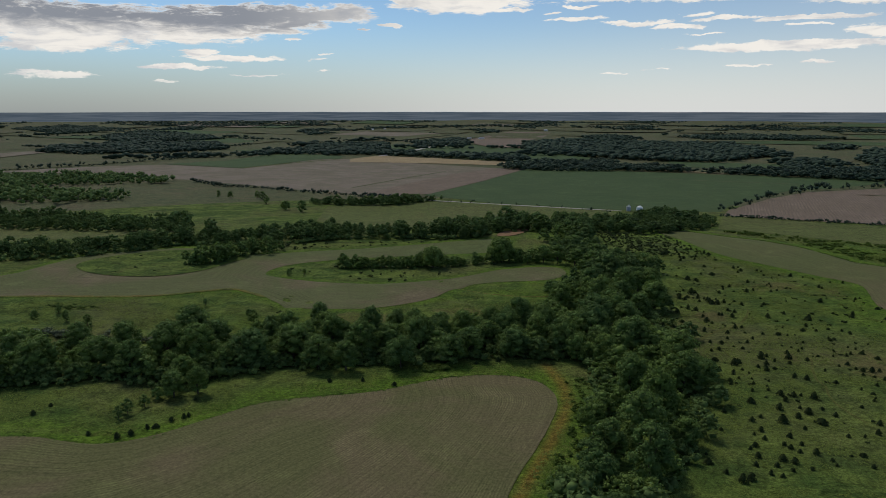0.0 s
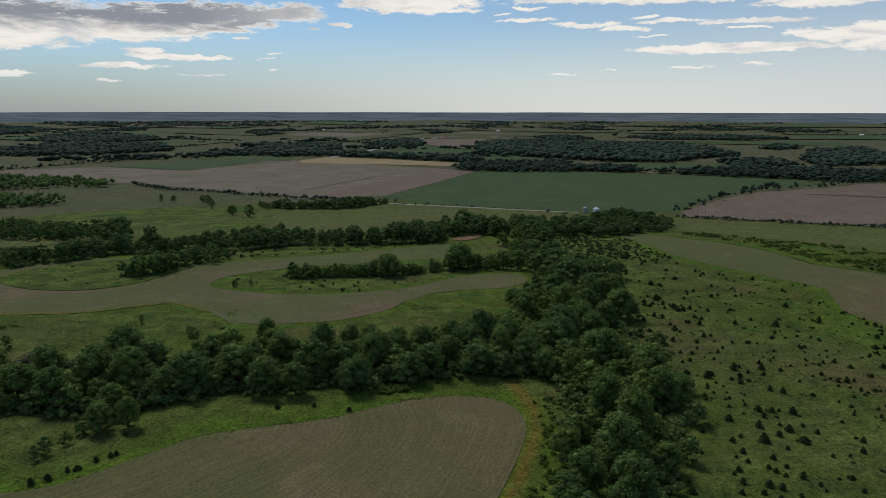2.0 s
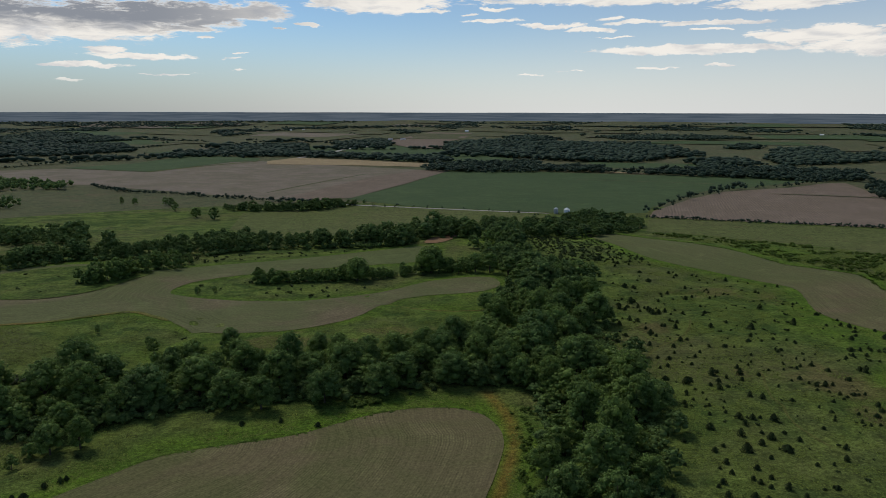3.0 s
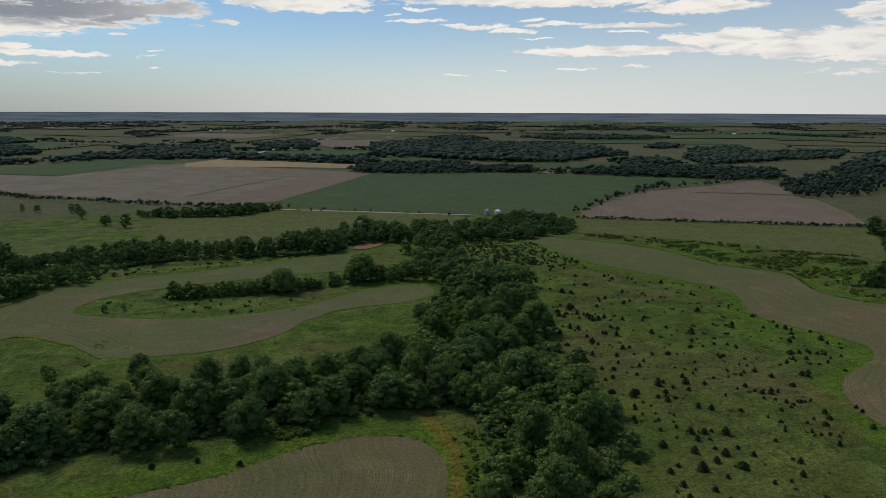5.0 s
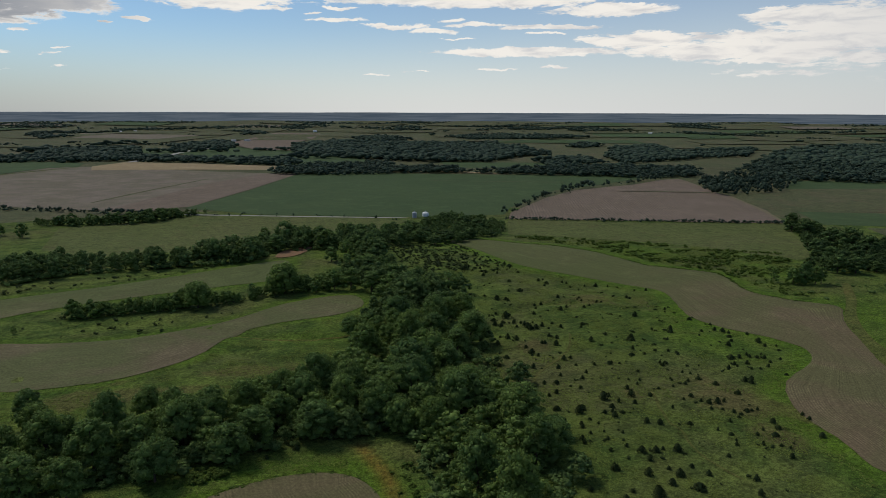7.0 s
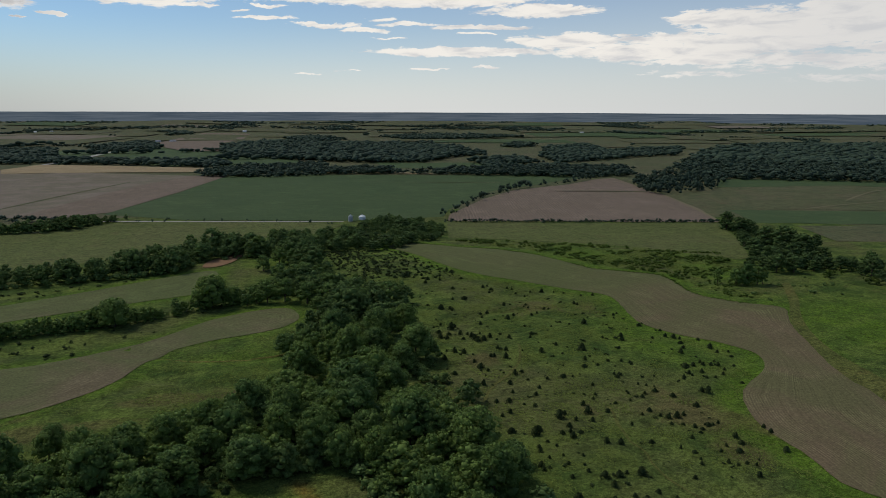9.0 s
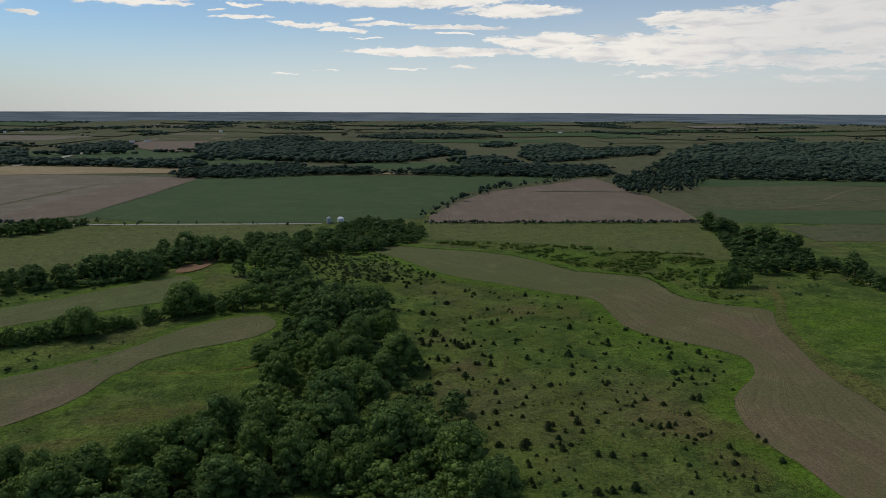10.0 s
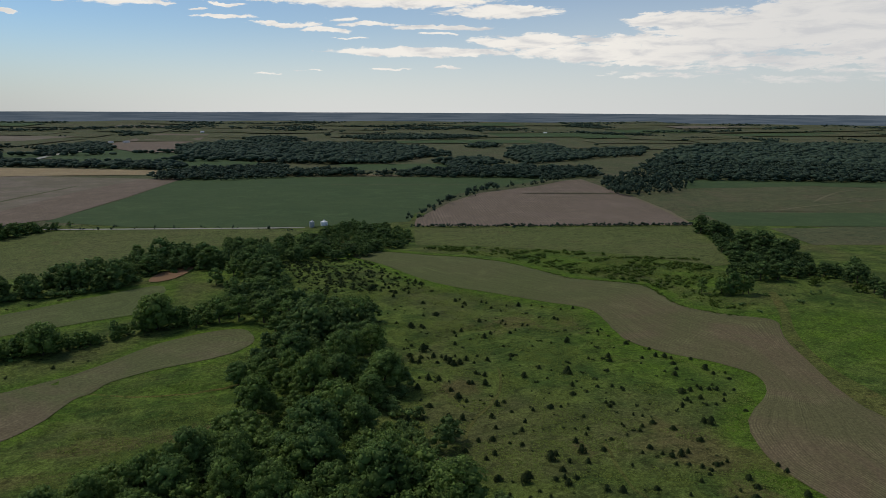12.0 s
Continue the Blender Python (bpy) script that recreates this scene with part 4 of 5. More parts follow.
woodland("undergrowth", "bushy young trees spilling from the belt edge", [(99, 301), (102, 306), (94, 262), (98, 266), (104, 336), (108, 341), (116, 374), (119, 380), (91, 226), (93, 231), (85, 203), (74, 181), (97, 284), (108, 356)], 6.5, BELT_LUMPS, BELT_LEAF, 0.35, "undergrowth", 1.3)
BELT4 = [(-282, 410), (-237, 421), (-209, 434), (-178, 462), (-128, 468), (-102, 468), (-73, 485), (-37, 487), (-8, 487), (20, 488), (36, 509), (40, 519), (73, 519), (88, 518), (110, 525), (122, 575), (103, 588), (77, 562), (39, 565), (24, 535), (10, 512), (-8, 507), (-36, 513), (-76, 525), (-118, 498), (-182, 482), (-225, 456), (-266, 438), (-290, 436)]
woodland("woodland", "dense dark green creek-side tree belt", scatter(BELT4, 8.0, rng), 10.0, BELT_LUMPS, BELT_LEAF, 0.3, widen=1.2)
woodland("undergrowth", "low leafy undergrowth along the creek-side belt", along(BELT4 + BELT4[:1], 4.0, rng, 1.5), 4.0, SHRUB_LUMPS, BELT_LEAF, 0.5, "undergrowth", 1.3)
woodland("woodland", "dark green tree belt on the far slope", scatter([(-391, 572), (-312, 557), (-256, 536), (-195, 526), (-202, 560), (-282, 610), (-382, 630), (-446, 640), (-474, 640)], 8.5, rng), 10, MID_LUMPS, BELT_LEAF, widen=1.2)
woodland("woodland", "dark green wood at the pasture edge", scatter([(-500, 737), (-405, 728), (-349, 761), (-359, 798), (-445, 826), (-556, 876), (-591, 876)], 10, rng), 10, FAR_LUMPS, BELT_LEAF, widen=1.2)
woodland("woodland", "dark green wood beside the tilled field", scatter([(-590, 875), (-465, 910), (-365, 930), (-395, 1000), (-500, 1040), (-595, 1050), (-705, 1040)], 11, rng), 10, FAR_LUMPS, BELT_LEAF, widen=1.2)
woodland("woodland", "rounded dark wood beside the grain bins", scatter([(132, 538), (151, 521), (168, 517), (191, 538), (219, 554), (240, 618), (226, 650), (205, 657), (180, 642), (152, 590)], 7.0, rng, 0.55), 6.4, MID_LUMPS, BELT_LEAF, widen=1.25)
SLIM = [tree_proto(211 + i, 12.0 + (i % 3) * 1.2, 4.9 + (i % 4) * 0.5, 0.4, 15 + i % 4, 44, 0.8, LEAF, "broadleaf_tree", TREE_LABEL, "tree") for i in range(6)]
woodland("woodland", "leafy trees joining the creek belt to the wood", scatter([(108, 526), (124, 516), (148, 524), (158, 560), (156, 596), (128, 584), (116, 560)], 8.0, rng), 8.5, BELT_LUMPS, BELT_LEAF, 0.35, widen=1.25)
WOOD = [(338, 369), (350, 359), (372, 354), (399, 375), (433, 405), (461, 442), (470, 480), (488, 512), (468, 524), (452, 500), (391, 430), (376, 410), (352, 388)]
woodland("woodland", "leafy trees filling the hedge wood", scatter(WOOD, 9.5, rng), 7.0, BELT_LUMPS, DARK_LEAF, 0.3, widen=1.35)
woodland("undergrowth", "low leafy undergrowth below the hedge wood", scatter(WOOD, 7.0, rng), 4.0, SHRUB_LUMPS, DARK_LEAF, 0.5, "undergrowth", 1.4)
woodland("hedgerow", "low leafy bushes trailing from the wood", along([(372, 358), (387, 359), (399, 358), (392, 346), (388, 334), (384, 318), (380, 300)], 2.4, rng, 2.4), 4.6, MID_LUMPS, BELT_LEAF, 0.4, "hedge", 1.3)
woodland("woodland", "small group of trees where the bushes end", [(397, 342), (394, 336), (401, 347)], 9.5, BELT_LUMPS, BELT_LEAF, 0.15, widen=1.2)
woodland("hedgerow", "light green bushes in front of the wood", [(364, 345), (366, 343), (369, 341), (361, 320), (365, 319), (363, 316), (354, 338), (356, 339)], 5.0, MID_LUMPS, SCRUB_LEAF, 0.25, "bushes", 1.3)
woodland("weed_patch", "low dark bushes scattered over rough grass", [(347, 384), (349, 382), (342, 343), (319, 331), (322, 329), (325, 328), (340, 329), (342, 326), (339, 324), (336, 325), (317, 318), (327, 309), (285, 315), (288, 328), (283, 329), (286, 327), (293, 326), (310, 338), (312, 334)], 2.2, SHRUB_LUMPS, BELT_LEAF, 0.4, "bushes", 1.5)
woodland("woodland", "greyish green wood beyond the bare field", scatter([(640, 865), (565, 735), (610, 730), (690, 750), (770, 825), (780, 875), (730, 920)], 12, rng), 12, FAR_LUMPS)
woodland("hedgerow", "thin row of hedge bushes along a field edge", along([(-345, 961), (-277, 890), (-230, 877), (-180, 840), (-121, 812), (-92, 791), (-15, 752)], 3.2, rng, 1.0), 5, FAR_LUMPS, spread=0.4, category="hedge", widen=1.3)
woodland("hedgerow", "thick dark hedge between pasture and tilled field", along([(-137, 741), (-116, 729), (-92, 723), (-54, 726), (-30, 745), (-10, 763)], 1.6, rng, 4.0), 8.5, MID_LUMPS, BELT_LEAF, category="hedge", widen=1.3)
woodland("hedgerow", "dark clipped-looking hedge along the bare field", along([(258, 640), (369, 594), (484, 545)], 2.0, rng, 0.5), 3.2, FAR_LUMPS, spread=0.3, category="hedge", widen=1.5)
woodland("hedgerow", "loose row of trees along the bare field", along([(268, 668), (312, 722), (371, 788), (437, 840), (494, 868), (558, 885), (646, 938)], 9, rng, 3), 9, FAR_LUMPS, spread=0.45, category="hedge")
woodland("hedgerow", "low bushes along a field fence", along([(-15, 753), (57, 730), (123, 700), (168, 658)], 11, rng, 0.8), 3.5, FAR_LUMPS, spread=0.4, category="hedge")
woodland("woodland", "broad dark distant wood", scatter([(205, 1795), (235, 2005), (380, 2205), (495, 2095), (720, 1935), (785, 1745), (665, 1465), (510, 1300), (395, 1345), (290, 1465), (200, 1600)], 10, rng, 0.5), 11, TINY_LUMPS, spread=0.28, widen=1.9)
broad = scatter([(795, 940), (925, 1075), (1390, 1460), (1690, 1540), (2080, 1345), (2185, 1135), (1130, 625), (1010, 695), (790, 845)], 11.5, rng, 0.6)
woodland("woodland", "broad dark distant wood", [p for p in broad if math.hypot(*p) < 1500], 10, FAR_LUMPS, spread=0.3, widen=2.2)
woodland("woodland", "broad dark distant wood", [p for p in broad if math.hypot(*p) >= 1500], 10, TINY_LUMPS, spread=0.3, widen=2.3)
woodland("woodland", "dark distant wood behind the crop field", scatter([(100, 1160), (115, 1235), (185, 1300), (290, 1300), (305, 1205), (395, 1185), (395, 1095), (285, 1125), (195, 1115)], 10, rng), 10, FAR_LUMPS, widen=2.0)
woodland("woodland", "dark distant wood behind the crop field", scatter([(400, 1095), (605, 950), (695, 935), (780, 1055), (690, 1095), (465, 1115)], 10, rng), 10, FAR_LUMPS, widen=2.0)


for outline in ([(-940, 1620), (-960, 1810), (-875, 1975), (-660, 2045), (-525, 1710), (-635, 1575), (-780, 1535)],
                [(-435, 1495), (-405, 1665), (-305, 1710), (-180, 1650), (-30, 1560), (80, 1480), (170, 1400), (150, 1325), (128, 1330), (-15, 1440), (-140, 1515), (-320, 1545)],
                [(-345, 1760), (-295, 1990), (-165, 1990), (-125, 1665), (-215, 1620)], [(-40, 2055), (30, 2265), (85, 2125), (70, 1930), (-5, 1930)],
                [(465, 2370), (605, 2480), (630, 2215), (475, 2150)], [(795, 2390), (1005, 2445), (1190, 2350), (1260, 2200), (1060, 2155), (820, 2205)],
                [(680, 1870), (825, 2040), (730, 1760), (640, 1710)]):
    woodland("woodland", "dark distant wood between open fields", scatter(outline, 11, rng, 0.5), 10, TINY_LUMPS, spread=0.3, widen=1.9)
for outline in ([(615, 1330), (630, 1275), (615, 1150), (640, 1105), (710, 1125), (665, 1045), (560, 1125)], [(780, 1315), (975, 1620), (1200, 1750), (920, 1245), (740, 1185)],
                [(925, 1760), (1065, 1910), (1035, 1755), (915, 1665)], [(-1135, 2355), (-1150, 2755), (-920, 2535), (-690, 2250), (-815, 2105), (-980, 2095)],
                [(-1710, 2810), (-1645, 3115), (-1310, 2910), (-1315, 2480)], [(920, 1470), (1070, 1615), (955, 1345), (810, 1205), (785, 1245)],
                [(645, 1325), (745, 1370), (715, 1215), (650, 1185), (605, 1230)], [(980, 1400), (1175, 1515), (1320, 1510), (1120, 1295), (910, 1265)], [(-95, 2080), (55, 2190), (80, 2015), (-50, 1870)]):
    woodland("woodland", "dark distant grove beside pale fields", scatter(outline, 11, rng, 0.5), 10, TINY_LUMPS, spread=0.3, widen=1.9)
woodland("hedgerow", "row of dark trees along a distant field edge", along([(-755, 1060), (-710, 1120), (-690, 1185), (-615, 1210), (-575, 1315), (-535, 1370), (-455, 1565)], 10, rng, 4), 9, FAR_LUMPS, spread=0.4, category="hedge", widen=1.2)


def far_country():
    """Plots on the section grid with broken hedgerows and groves between them, out to the horizon."""
    rng = np.random.default_rng(33)
    c, s = math.cos(radians(-23)), math.sin(radians(-23))
    rows, woods = [], []
    cell = 300
    for i in range(-18, 19):
        for j in range(-4, 18):
            u, v = i * cell + rng.uniform(-60, 60), j * cell + 100 + rng.uniform(-60, 60)
            x, y = u * c - v * s, u * s + v * c
            r, az = math.hypot(x, y), math.degrees(math.atan2(x, y))
            if not (1500 < r < 3600 and -52 < az < 74):
                continue
            w, d = cell * rng.uniform(0.6, 1.5), cell * rng.uniform(0.5, 1.0)
            corners = []
            for du, dv in ((0, 0), (w, 0), (w, d), (0, d)):
                uu, vv = u + du + rng.uniform(-25, 25), v + dv + rng.uniform(-25, 25)
                corners.append((uu * c - vv * s, uu * s + vv * c))
            k = rng.uniform()
            if r > 1900:
                # most plots are pale, which mutes the far land as haze would
                if k < 0.62:
                    sheet("pasture", corners, PALE, "distant pale pasture plot", lift=0.0, rounds=0)
                elif k < 0.76:
                    sheet("crop_field", corners, SOY, "distant green crop plot", lift=0.0, rounds=0)
                elif k < 0.81:
                    sheet("tilled_field", corners, BARE_BROWN, "distant brown tilled plot", lift=0.0, rounds=0)
            for a, b in ((0, 1), (0, 3), (1, 2)):
                if rng.uniform() < 0.4 and r > 1700 and math.hypot(x - 240, y - 2330) > 500:
                    e, g = sorted(rng.uniform(0, 1, 2))
                    p, q = corners[a], corners[b]
                    rows += along([(p[0] + (q[0] - p[0]) * e, p[1] + (q[1] - p[1]) * e), (p[0] + (q[0] - p[0]) * g, p[1] + (q[1] - p[1]) * g)], 8, rng, 4)
    # creek woods follow a noise field, so that they run in ragged bands
    for _ in range(90000):
        r = 1500 + 3150 * rng.uniform() ** 0.85
        az = radians(rng.uniform(-52, 74))
        x, y = r * math.sin(az), r * math.cos(az)
        band = abs(noise.noise((x / 800, y / 420, 5.5))) + 0.35 * abs(noise.noise((x / 210, y / 260, 2.5)))
        limit = 0.085 + 0.14 * smooth(2200, 3800, r)
        if r < 3800 and band < limit and len(woods) < 11000 and math.hypot(x - 240, y - 2330) > 400:
            woods.append((x, y))
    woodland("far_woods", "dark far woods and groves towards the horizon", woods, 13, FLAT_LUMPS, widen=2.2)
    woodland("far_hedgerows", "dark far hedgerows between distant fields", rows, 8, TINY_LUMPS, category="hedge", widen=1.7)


far_country()


def distance():
    """A glowing backdrop for the last ridges under the horizon, with blue haze in its colour."""
    mat = bpy.data.materials.new("hazed_ridge_glow")
    mat.use_nodes = True
    tree = mat.node_tree
    tree.nodes.clear()
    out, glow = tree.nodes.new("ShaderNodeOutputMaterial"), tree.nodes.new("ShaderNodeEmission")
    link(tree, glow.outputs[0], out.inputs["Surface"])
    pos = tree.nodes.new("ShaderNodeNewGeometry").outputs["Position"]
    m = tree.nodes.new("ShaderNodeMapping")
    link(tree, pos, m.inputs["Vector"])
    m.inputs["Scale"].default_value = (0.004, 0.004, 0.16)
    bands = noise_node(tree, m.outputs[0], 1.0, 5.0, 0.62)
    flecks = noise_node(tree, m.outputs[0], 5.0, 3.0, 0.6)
    # emitted slate blues stand in for haze over the land
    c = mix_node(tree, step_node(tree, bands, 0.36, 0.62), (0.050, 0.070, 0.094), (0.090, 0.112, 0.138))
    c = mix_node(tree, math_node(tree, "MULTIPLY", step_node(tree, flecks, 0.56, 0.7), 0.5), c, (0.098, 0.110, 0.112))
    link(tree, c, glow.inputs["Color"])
    verts, faces = [], []
    steps, rings = 900, 14
    for k in range(rings + 1):
        f = k / rings
        for i in range(steps + 1):
            a = radians(-60 + 150 * i / steps)
            r = 3810 + 560 * f
            top = 90 - 0.00405 * r + 1.6 * noise.noise((a * 9, 0.3, 0.7)) + 0.5 * noise.noise((a * 60, 2.3, 0.7))
            foot = height(r * math.sin(a), 50 + r * math.cos(a)) - 6 if k == 0 else 0
            low = 90 - 0.0157 * 3810
            z = foot if k == 0 else low + (top - low) * f ** 0.9 + 2.2 * noise.fractal((a * 22, f * 3.0, 1.1), 1.0, 2.0, 3) * math.sin(math.pi * f)
            verts.append((r * math.sin(a), 50 + r * math.cos(a), z))
    w = steps + 1
    for k in range(rings):
        for i in range(steps):
            faces.append((k * w + i, k * w + i + 1, (k + 1) * w + i + 1, (k + 1) * w + i))
    tagged(mesh_object("backdrop", verts, faces, mat, None, True), "self-lit backdrop of haze-blue ridges along the far horizon", "distance", kind="structure")


distance()


# ---- shrubs in the pasture ----
rng = np.random.default_rng(21)


def cedars(spots):
    """Shrubs at x, y, with the radius of each."""
    for x, y, wide in spots:
        plant(CEDARS, x, y, wide / 1.45 + 0.08, rng, "cedar shrubs in the pasture", "small young dark green cedar shrub in pasture grass" if wide < 0.8 else "")


cedars([(144.7, 195.7, 0.9), (148.6, 200.1, 0.5), (147.0, 201.8, 0.5), (144.2, 202.0, 0.6), (162.1, 202.5, 0.9), (142.8, 204.0, 0.6), (135.6, 206.1, 0.6), (150.3, 207.5, 0.9), (117.7, 208.2, 1.5), (137.4, 208.3, 0.4), (145.7, 209.4, 0.6), (112.0, 209.8, 1.0), (108.1, 210.6, 1.2), (154.5, 210.7, 0.8), (149.6, 211.4, 0.5), (138.5, 211.7, 0.7), (167.6, 212.4, 0.6), (100.5, 213.7, 0.6), (155.8, 214.2, 0.9), (106.1, 214.6, 0.7), (136.9, 215.2, 0.5), (168.1, 215.4, 0.7), (107.2, 217.9, 0.5), (144.2, 218.7, 0.8), (103.5, 219.9, 0.6), (148.9, 220.3, 0.5), (131.7, 221.0, 0.7), (150.9, 221.6, 0.5), (96.5, 222.0, 0.8), (109.8, 222.2, 0.5), (155.9, 222.8, 0.7), (158.0, 222.9, 0.5)])
cedars([(154.2, 223.0, 0.8), (149.8, 223.7, 0.9), (123.4, 223.8, 0.9), (105.0, 224.5, 0.5), (100.7, 224.6, 0.5), (120.4, 226.1, 1.0), (148.0, 226.4, 0.5), (144.9, 227.9, 0.5), (106.3, 229.6, 0.6), (101.3, 230.7, 0.8), (149.7, 230.9, 1.0), (152.5, 231.2, 0.7), (147.1, 231.6, 1.3), (105.2, 232.7, 0.5), (134.4, 232.8, 0.5), (145.8, 233.8, 0.6), (117.1, 233.9, 0.7), (98.0, 234.7, 0.5), (160.9, 234.7, 0.9), (114.5, 235.1, 0.7), (111.8, 235.2, 0.8), (141.5, 236.7, 0.5), (145.2, 237.9, 1.1), (116.3, 238.4, 0.9), (124.9, 239.0, 0.9), (106.6, 239.9, 1.2), (172.0, 241.1, 1.6), (120.6, 241.2, 0.8), (99.0, 241.8, 1.1), (133.0, 242.5, 0.9), (171.0, 242.9, 1.1), (188.9, 242.9, 0.6)])
cedars([(159.5, 243.6, 0.9), (127.1, 244.4, 1.5), (117.0, 244.5, 1.4), (119.8, 246.1, 1.0), (144.7, 246.4, 0.5), (139.2, 246.7, 0.6), (149.9, 246.9, 0.8), (152.5, 248.8, 0.6), (156.9, 249.2, 0.9), (129.0, 249.6, 1.0), (184.4, 250.2, 0.6), (147.7, 251.2, 0.5), (188.8, 251.2, 0.7), (181.5, 251.2, 0.6), (101.5, 251.9, 0.8), (134.6, 252.1, 0.6), (148.1, 252.5, 0.5), (104.9, 253.2, 1.0), (173.3, 253.6, 0.7), (157.4, 254.0, 0.5), (192.8, 254.5, 0.7), (137.2, 254.6, 0.6), (114.5, 254.6, 0.9), (174.4, 254.7, 0.7), (178.2, 254.8, 0.6), (155.5, 255.9, 0.5), (198.7, 255.9, 0.7), (183.6, 256.0, 0.7), (133.9, 256.3, 0.5), (178.6, 256.8, 0.8), (112.0, 256.9, 0.6), (98.7, 258.1, 0.8)])
cedars([(194.0, 258.7, 1.0), (165.3, 259.4, 0.4), (191.8, 260.0, 0.9), (108.8, 260.6, 1.2), (189.4, 261.4, 0.7), (141.1, 261.5, 0.6), (104.8, 261.8, 0.9), (185.3, 262.0, 0.9), (119.5, 262.1, 0.7), (181.8, 262.2, 1.3), (190.1, 263.6, 0.7), (153.1, 263.8, 0.7), (205.9, 264.0, 0.6), (155.3, 264.7, 0.7), (155.6, 266.1, 0.5), (153.7, 266.3, 0.5), (123.5, 266.6, 0.8), (98.0, 266.7, 0.7), (113.6, 266.9, 0.7), (209.0, 268.5, 0.6), (204.4, 269.6, 0.8), (139.3, 270.4, 0.5), (100.7, 270.9, 1.1), (135.9, 271.4, 0.9), (165.5, 271.8, 0.6), (130.2, 272.3, 0.6), (137.4, 272.6, 0.4), (159.0, 272.6, 0.4), (92.3, 272.9, 1.0), (166.1, 273.4, 0.7), (116.4, 273.8, 0.8), (205.5, 274.4, 1.2)])
cedars([(191.1, 274.5, 1.1), (123.9, 274.5, 0.5), (103.4, 275.0, 1.4), (153.8, 275.9, 0.6), (164.3, 276.0, 0.6), (107.9, 276.5, 1.0), (148.5, 276.5, 1.0), (159.9, 278.0, 0.6), (196.0, 278.6, 0.9), (154.7, 280.0, 0.4), (142.1, 280.5, 0.4), (122.3, 280.6, 1.2), (96.8, 281.4, 0.9), (125.5, 281.5, 0.9), (92.6, 282.6, 1.1), (153.1, 282.7, 1.0), (198.9, 283.2, 0.9), (208.3, 283.8, 0.6), (115.3, 287.5, 0.7), (96.3, 287.5, 0.5), (202.3, 287.6, 0.8), (173.4, 288.8, 0.4), (103.0, 289.3, 1.0), (201.3, 290.0, 1.0), (145.4, 291.9, 0.4), (114.7, 292.0, 1.2), (199.2, 292.3, 0.8), (192.7, 292.4, 0.6), (159.8, 293.2, 1.0), (159.5, 294.7, 1.2), (160.7, 295.4, 1.2), (179.8, 295.6, 0.9)])
cedars([(127.7, 297.0, 1.1), (143.6, 297.6, 1.0), (115.3, 298.3, 1.0), (181.9, 298.8, 1.1), (156.2, 298.9, 0.4), (202.5, 299.2, 0.8), (124.1, 299.5, 0.7), (123.1, 300.2, 1.0), (174.6, 301.2, 0.5), (152.8, 301.8, 0.9), (131.4, 303.6, 0.9), (105.8, 303.8, 1.0), (129.6, 306.7, 0.7), (115.2, 307.0, 1.0), (198.7, 308.0, 1.0), (112.5, 309.4, 1.4), (110.2, 311.8, 0.7), (148.0, 313.3, 0.6), (134.4, 316.3, 0.7), (150.4, 316.5, 0.8), (140.0, 316.5, 0.9), (126.6, 317.7, 1.2), (129.2, 317.8, 1.2), (178.4, 319.4, 1.3), (126.2, 319.8, 1.3), (133.2, 320.2, 1.1), (195.5, 321.1, 0.5), (172.1, 321.2, 0.6), (163.4, 321.6, 0.5), (138.9, 322.2, 0.6), (122.4, 322.5, 0.9), (126.8, 323.9, 1.4)])
cedars([(198.2, 324.9, 0.7), (170.0, 325.1, 0.5), (116.4, 325.3, 0.9), (131.5, 325.7, 0.6), (153.4, 326.7, 0.5), (126.3, 326.8, 0.8), (114.3, 327.0, 1.2), (123.7, 328.3, 1.1), (119.0, 329.5, 0.9), (116.3, 333.2, 1.1), (123.2, 336.1, 1.6), (137.4, 337.0, 0.8), (164.1, 338.8, 0.8), (151.8, 338.9, 1.2), (126.3, 340.0, 1.1), (168.0, 340.7, 0.7), (117.7, 341.6, 0.6), (156.4, 341.7, 0.7), (176.9, 345.0, 0.5), (122.5, 345.5, 0.8), (175.1, 346.4, 0.5), (193.7, 346.5, 0.7), (143.7, 347.6, 0.7), (193.1, 348.3, 1.1), (170.0, 351.8, 0.5), (145.3, 352.4, 0.7), (148.9, 352.8, 1.0), (168.7, 353.6, 0.5), (170.7, 355.3, 0.7), (210.5, 357.6, 0.8), (161.0, 358.9, 1.1), (204.8, 359.3, 0.6)])
cedars([(135.4, 361.2, 0.9), (135.0, 362.9, 1.2), (131.0, 364.4, 1.4), (199.5, 366.7, 0.6), (178.6, 369.5, 0.6), (196.0, 370.4, 0.6), (127.7, 372.3, 0.7), (190.4, 372.9, 1.1), (176.9, 375.3, 0.7), (185.3, 375.4, 0.6), (148.6, 376.3, 1.3), (143.1, 377.6, 0.7), (165.4, 382.0, 0.8), (179.0, 383.3, 0.6), (177.6, 385.6, 0.8), (169.0, 386.9, 1.0), (167.0, 392.3, 1.0), (170.5, 394.1, 0.8), (151.7, 396.4, 1.0), (130.0, 407.2, 1.0), (143.6, 413.2, 1.2), (165.3, 414.6, 0.8), (153.0, 415.7, 1.0), (147.4, 419.3, 1.2), (146.3, 422.8, 1.0), (157.1, 425.0, 0.8), (148.2, 429.7, 1.2), (137.6, 430.3, 1.8), (166.8, 430.6, 1.3), (133.2, 431.4, 1.0), (140.1, 431.7, 1.9), (165.8, 435.2, 1.1)])
cedars([(149.3, 437.3, 0.8), (162.1, 448.1, 1.1), (152.2, 449.5, 0.9)])
